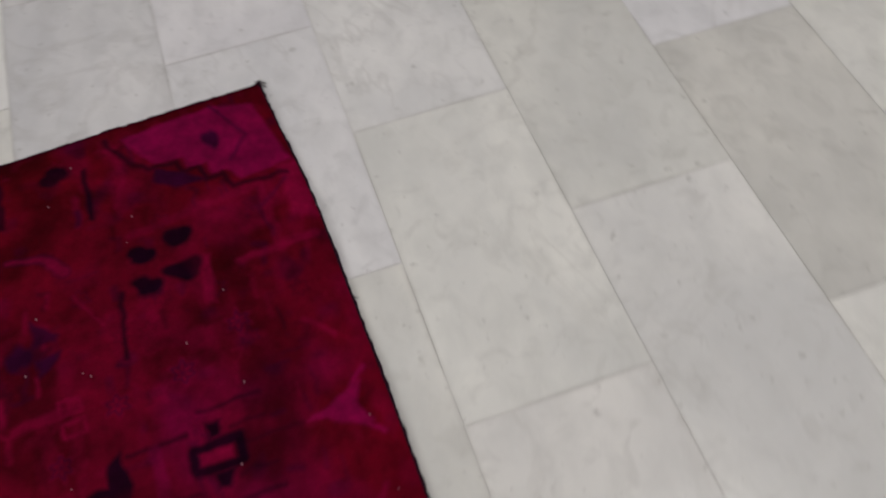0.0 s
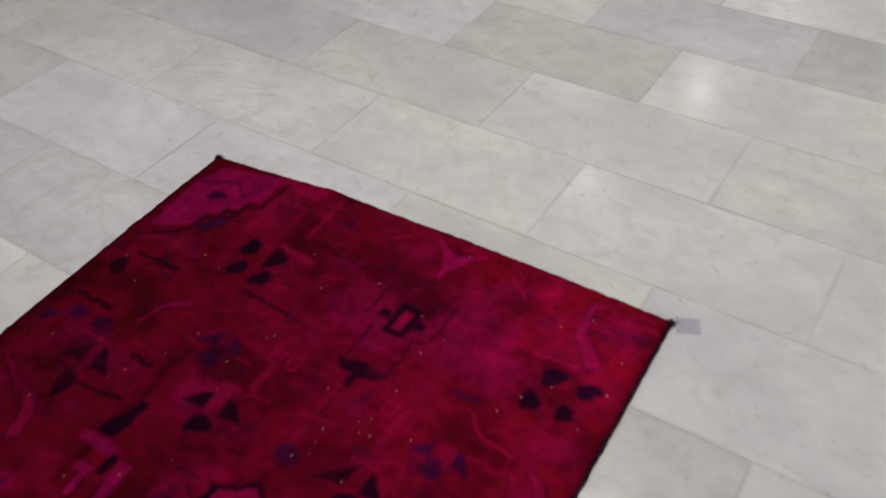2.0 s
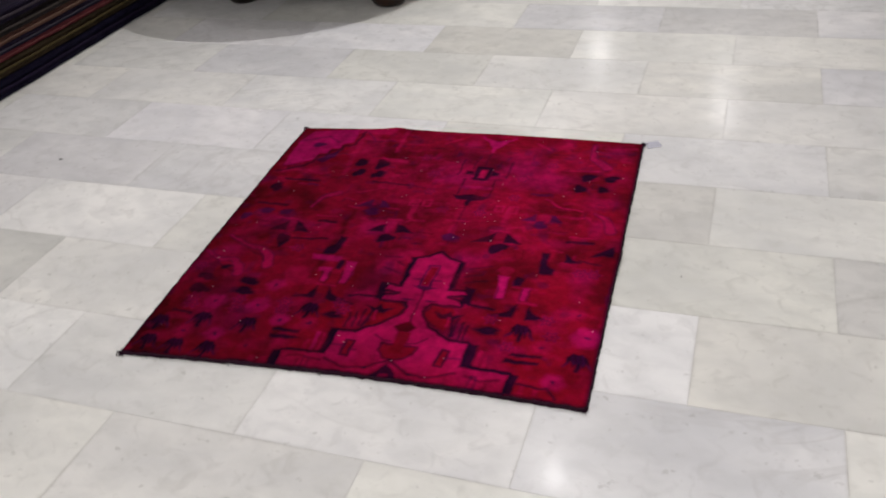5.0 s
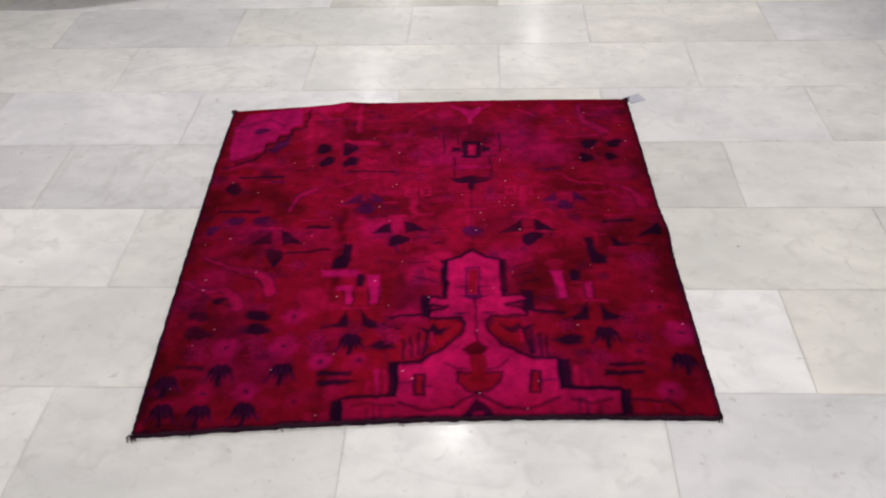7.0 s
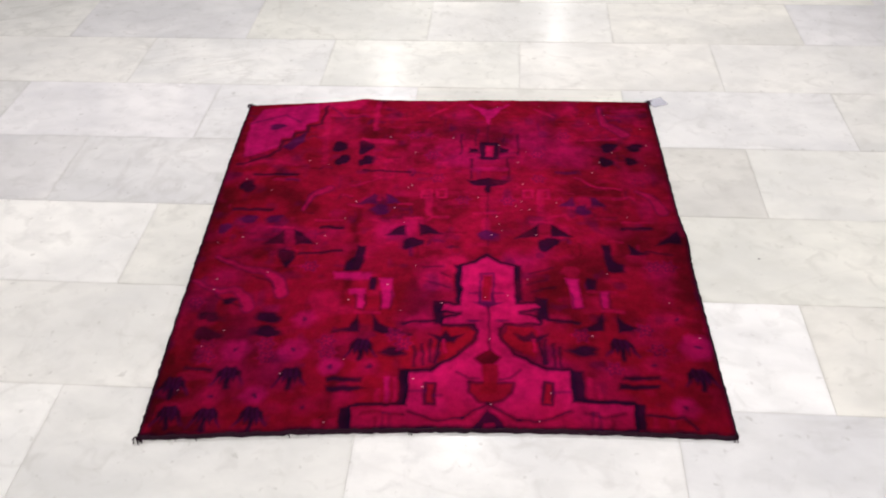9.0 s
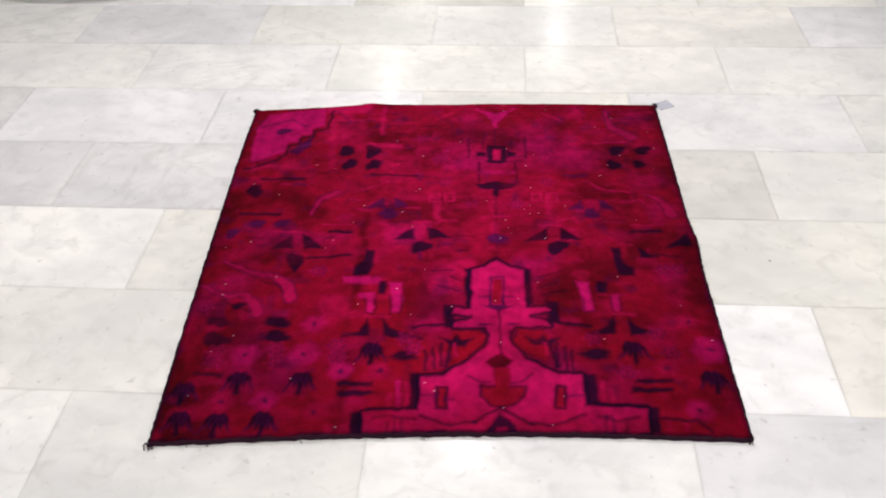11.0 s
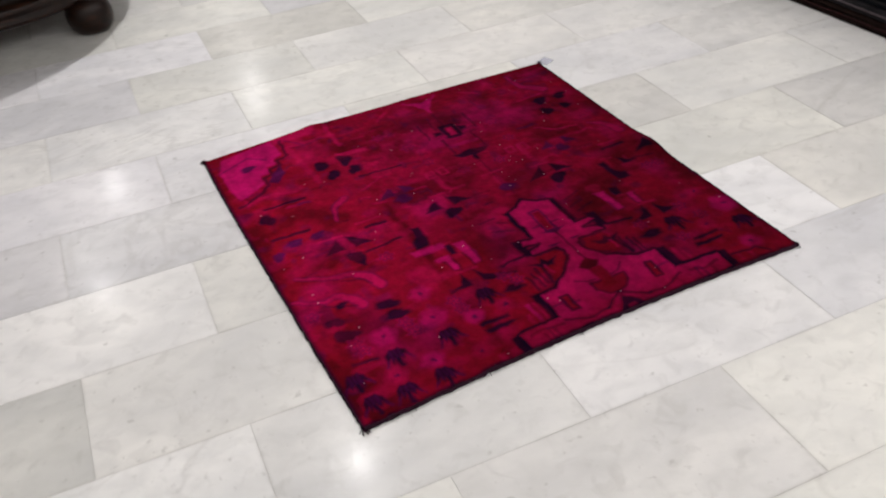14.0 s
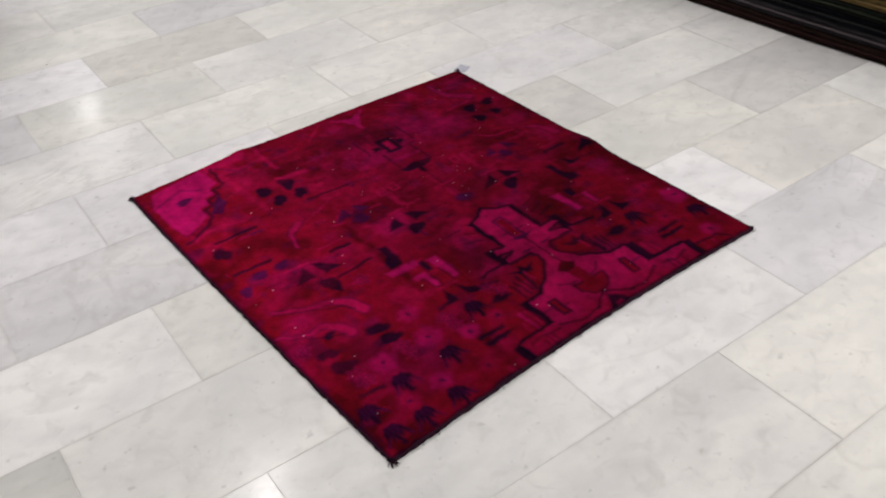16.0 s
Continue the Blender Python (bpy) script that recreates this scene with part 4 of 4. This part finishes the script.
STACK_W = [(0.070, (0.020, 0.016, 0.045), (0.03, 0.02, 0.05), "navy"), (0.058, (0.085, 0.060, 0.035), (0.12, 0.09, 0.04), "olive brown"), (0.026, (0.26, 0.060, 0.075), (0.32, 0.10, 0.10), "rose red"),
           (0.030, (0.05, 0.035, 0.07), (0.10, 0.09, 0.12), "dark purple"), (0.030, (0.30, 0.15, 0.12), (0.34, 0.2, 0.15), "dusty pink"), (0.045, (0.06, 0.05, 0.05), (0.12, 0.10, 0.09), "charcoal"), (0.05, (0.04, 0.03, 0.06), (0.1, 0.08, 0.1), "dark violet")]
STACK_E = [(0.046, (0.035, 0.018, 0.015), (0.05, 0.02, 0.02), "dark brown"), (0.040, (0.06, 0.055, 0.06), (0.16, 0.13, 0.14), "grey and black"), (0.042, (0.014, 0.016, 0.022), (0.03, 0.03, 0.03), "black"), (0.036, (0.02, 0.025, 0.02), (0.05, 0.06, 0.04), "dark green"),
           (0.034, (0.25, 0.17, 0.06), (0.30, 0.2, 0.08), "old gold"), (0.032, (0.16, 0.035, 0.045), (0.22, 0.08, 0.08), "wine red"), (0.034, (0.05, 0.07, 0.075), (0.12, 0.12, 0.12), "slate"), (0.04, (0.10, 0.04, 0.04), (0.2, 0.1, 0.08), "rust")]


def stack(layers, x, y, turn, length, depth, seed, where):
    z, r = 0.0, random.Random(seed)
    for k, (thick, colour, stripe, word) in enumerate(layers):
        thing = folded_rug(length - r.uniform(0, 0.1), depth, thick, colour, stripe, seed + k)
        thing.matrix_basis = pose(x, y, z + 0.0005, 0, 0, turn) @ pose(r.uniform(0.0, 0.012) if k else 0.0, r.uniform(-0.03, 0.03), 0)
        support = "lying on the marble floor" if not k else "folded in a stack of rugs"
        tagged(thing, f"{word} wool rug, folded, {support}", "folded rug", where)
        z += thick * 1.02


stack(STACK_W, -1.455, 1.55, 180, 2.5, 0.85, 100, "west stack of folded rugs")
stack(STACK_E, 2.115, 0.45, 3.5, 2.6, 0.85, 200, "east stack of folded rugs")


# ---- low round table ----
def round_table():
    table = tagged(new("coffee_table"), "low round dark walnut table on turned legs with ball feet", "table")
    # top is out of view, set off the legs' centre to place its round shadow
    top = part("tabletop", lathe([(0.73, 0.435), (0.765, 0.440), (0.78, 0.452), (0.78, 0.464), (0.765, 0.478), (0.73, 0.482)], steps=72), WOOD, table, "round polished tabletop", True)
    top.location = (-0.14, -0.06, 0)
    rim = [(0.50, 0.122), (0.545, 0.124), (0.556, 0.132), (0.560, 0.146), (0.548, 0.156), (0.552, 0.168), (0.560, 0.184), (0.550, 0.200), (0.50, 0.204)]
    part("lower_shelf", lathe(rim, steps=72), WOOD, table, "thick round lower shelf with a moulded rim", True)
    leg = [(0.045, 0.0), (0.068, 0.006), (0.084, 0.026), (0.091, 0.055), (0.090, 0.085), (0.080, 0.115), (0.062, 0.138), (0.048, 0.148), (0.050, 0.156), (0.066, 0.164), (0.068, 0.176), (0.050, 0.188),
           (0.036, 0.22), (0.034, 0.30), (0.046, 0.36), (0.052, 0.40), (0.052, 0.436)]
    for sx, sy in ((1, 1), (-1, 1), (-1, -1), (1, -1)):
        part("leg", lathe(leg, 0.385 * sx, 0.38 * sy), WOOD, table, "turned leg with a dark ball foot", True)
    return table


round_table().matrix_basis = pose(-0.64, 2.14, 0)

# ---- chips in the floor ----
def chip(x, y, size, seed):
    """A small dark flake in the stone, with a ragged outline."""
    r, bm = random.Random(seed), bmesh.new()
    ring = [bm.verts.new((x + size * r.uniform(0.5, 1) * math.cos(a), y + 0.6 * size * r.uniform(0.5, 1) * math.sin(a), 0.0008)) for a in [k * 0.628 for k in range(10)]]
    low = [bm.verts.new((v.co.x, v.co.y, 0.0002)) for v in ring]
    bm.faces.new(ring)
    for k in range(10):
        bm.faces.new((low[k], low[(k + 1) % 10], ring[(k + 1) % 10], ring[k]))
    return bm


CHIPS = ((-0.855, 0.124, 0.011), (-0.009, 1.527, 0.006), (1.257, -0.152, 0.003))
CHIP = speckled("dark_stone_flake", (0.03, 0.03, 0.03), (0.12, 0.115, 0.11), 90.0, 0.7)
for x, y, size in CHIPS:
    part("chip", chip(x, y, size, int(1000 * x)), CHIP, floor, "small dark chip in a marble tile")

# ---- marble tiles ----
TONES = {(0, 1): 0.78, (-1, 3): 0.72, (4, 0): 0.78, (-2, -2): 0.80, (5, 2): 0.76, (5, 1): 0.80, (-1, 0): 0.90, (0, -2): 0.88, (3, 0): 0.92, (3, -1): 0.88,
         (-3, 0): 0.93, (-3, 2): 0.90, (-4, 0): 0.92, (-2, 2): 0.92, (-2, 1): 1.10, (-1, -1): 1.12, (4, 1): 1.06, (-3, -1): 1.08, (2, 0): 1.04, (2, -1): 1.03,
         (2, 1): 1.05, (4, -1): 1.03, (-4, 1): 1.02, (1, -1): 1.02, (0, 2): 1.03, (1, 2): 0.99, (1, 3): 0.93}


def tile_mesh(x0, x1):
    bm = box(x0 + GAP / 2, GAP / 2, -0.010, x1 - GAP / 2, ROW - GAP / 2, 0.0, 0.0005, 1)
    mesh = bpy.data.meshes.new("tile")
    bm.to_mesh(mesh)
    bm.free()
    mesh.materials.append(MARBLE)
    return mesh


TILE = tile_mesh(0, PITCH)
tones = random.Random(17)
rest = bmesh.new()
for r in range(int(Y0 / ROW), int(Y1 / ROW)):
    start = 0.105 if r % 2 == 0 else -0.198
    for c in range(-7, 9):
        x, y = start + c * PITCH, r * ROW
        if x < X0 or x + PITCH > X1:
            continue
        tone = 1.0 + 0.72 * (TONES.get((r, c), tones.choice((0.91, 0.95, 0.98, 1.0, 1.0, 1.02, 1.04))) - 1.0)
        if -9 <= r <= 15 and -5 <= c <= 5:
            ob = new("tile", TILE)
            ob.parent = floor
            ob.location = (x, y, 0)
            ob.color = (tone, tone * (1.0 + 0.006 * tones.uniform(-1, 1)), tone * (1.0 + 0.045 * tones.uniform(-1, 1)), 1)
        else:
            m = Matrix.Translation((x + PITCH / 2, y + ROW / 2, -0.005)) @ Matrix.Diagonal((PITCH - GAP, ROW - GAP, 0.010, 1))
            bmesh.ops.create_cube(rest, size=1, matrix=m)
tagged(part("far_tiles", rest, FAR_MARBLE, floor), "pale marble tiles farther off", kind="stuff")
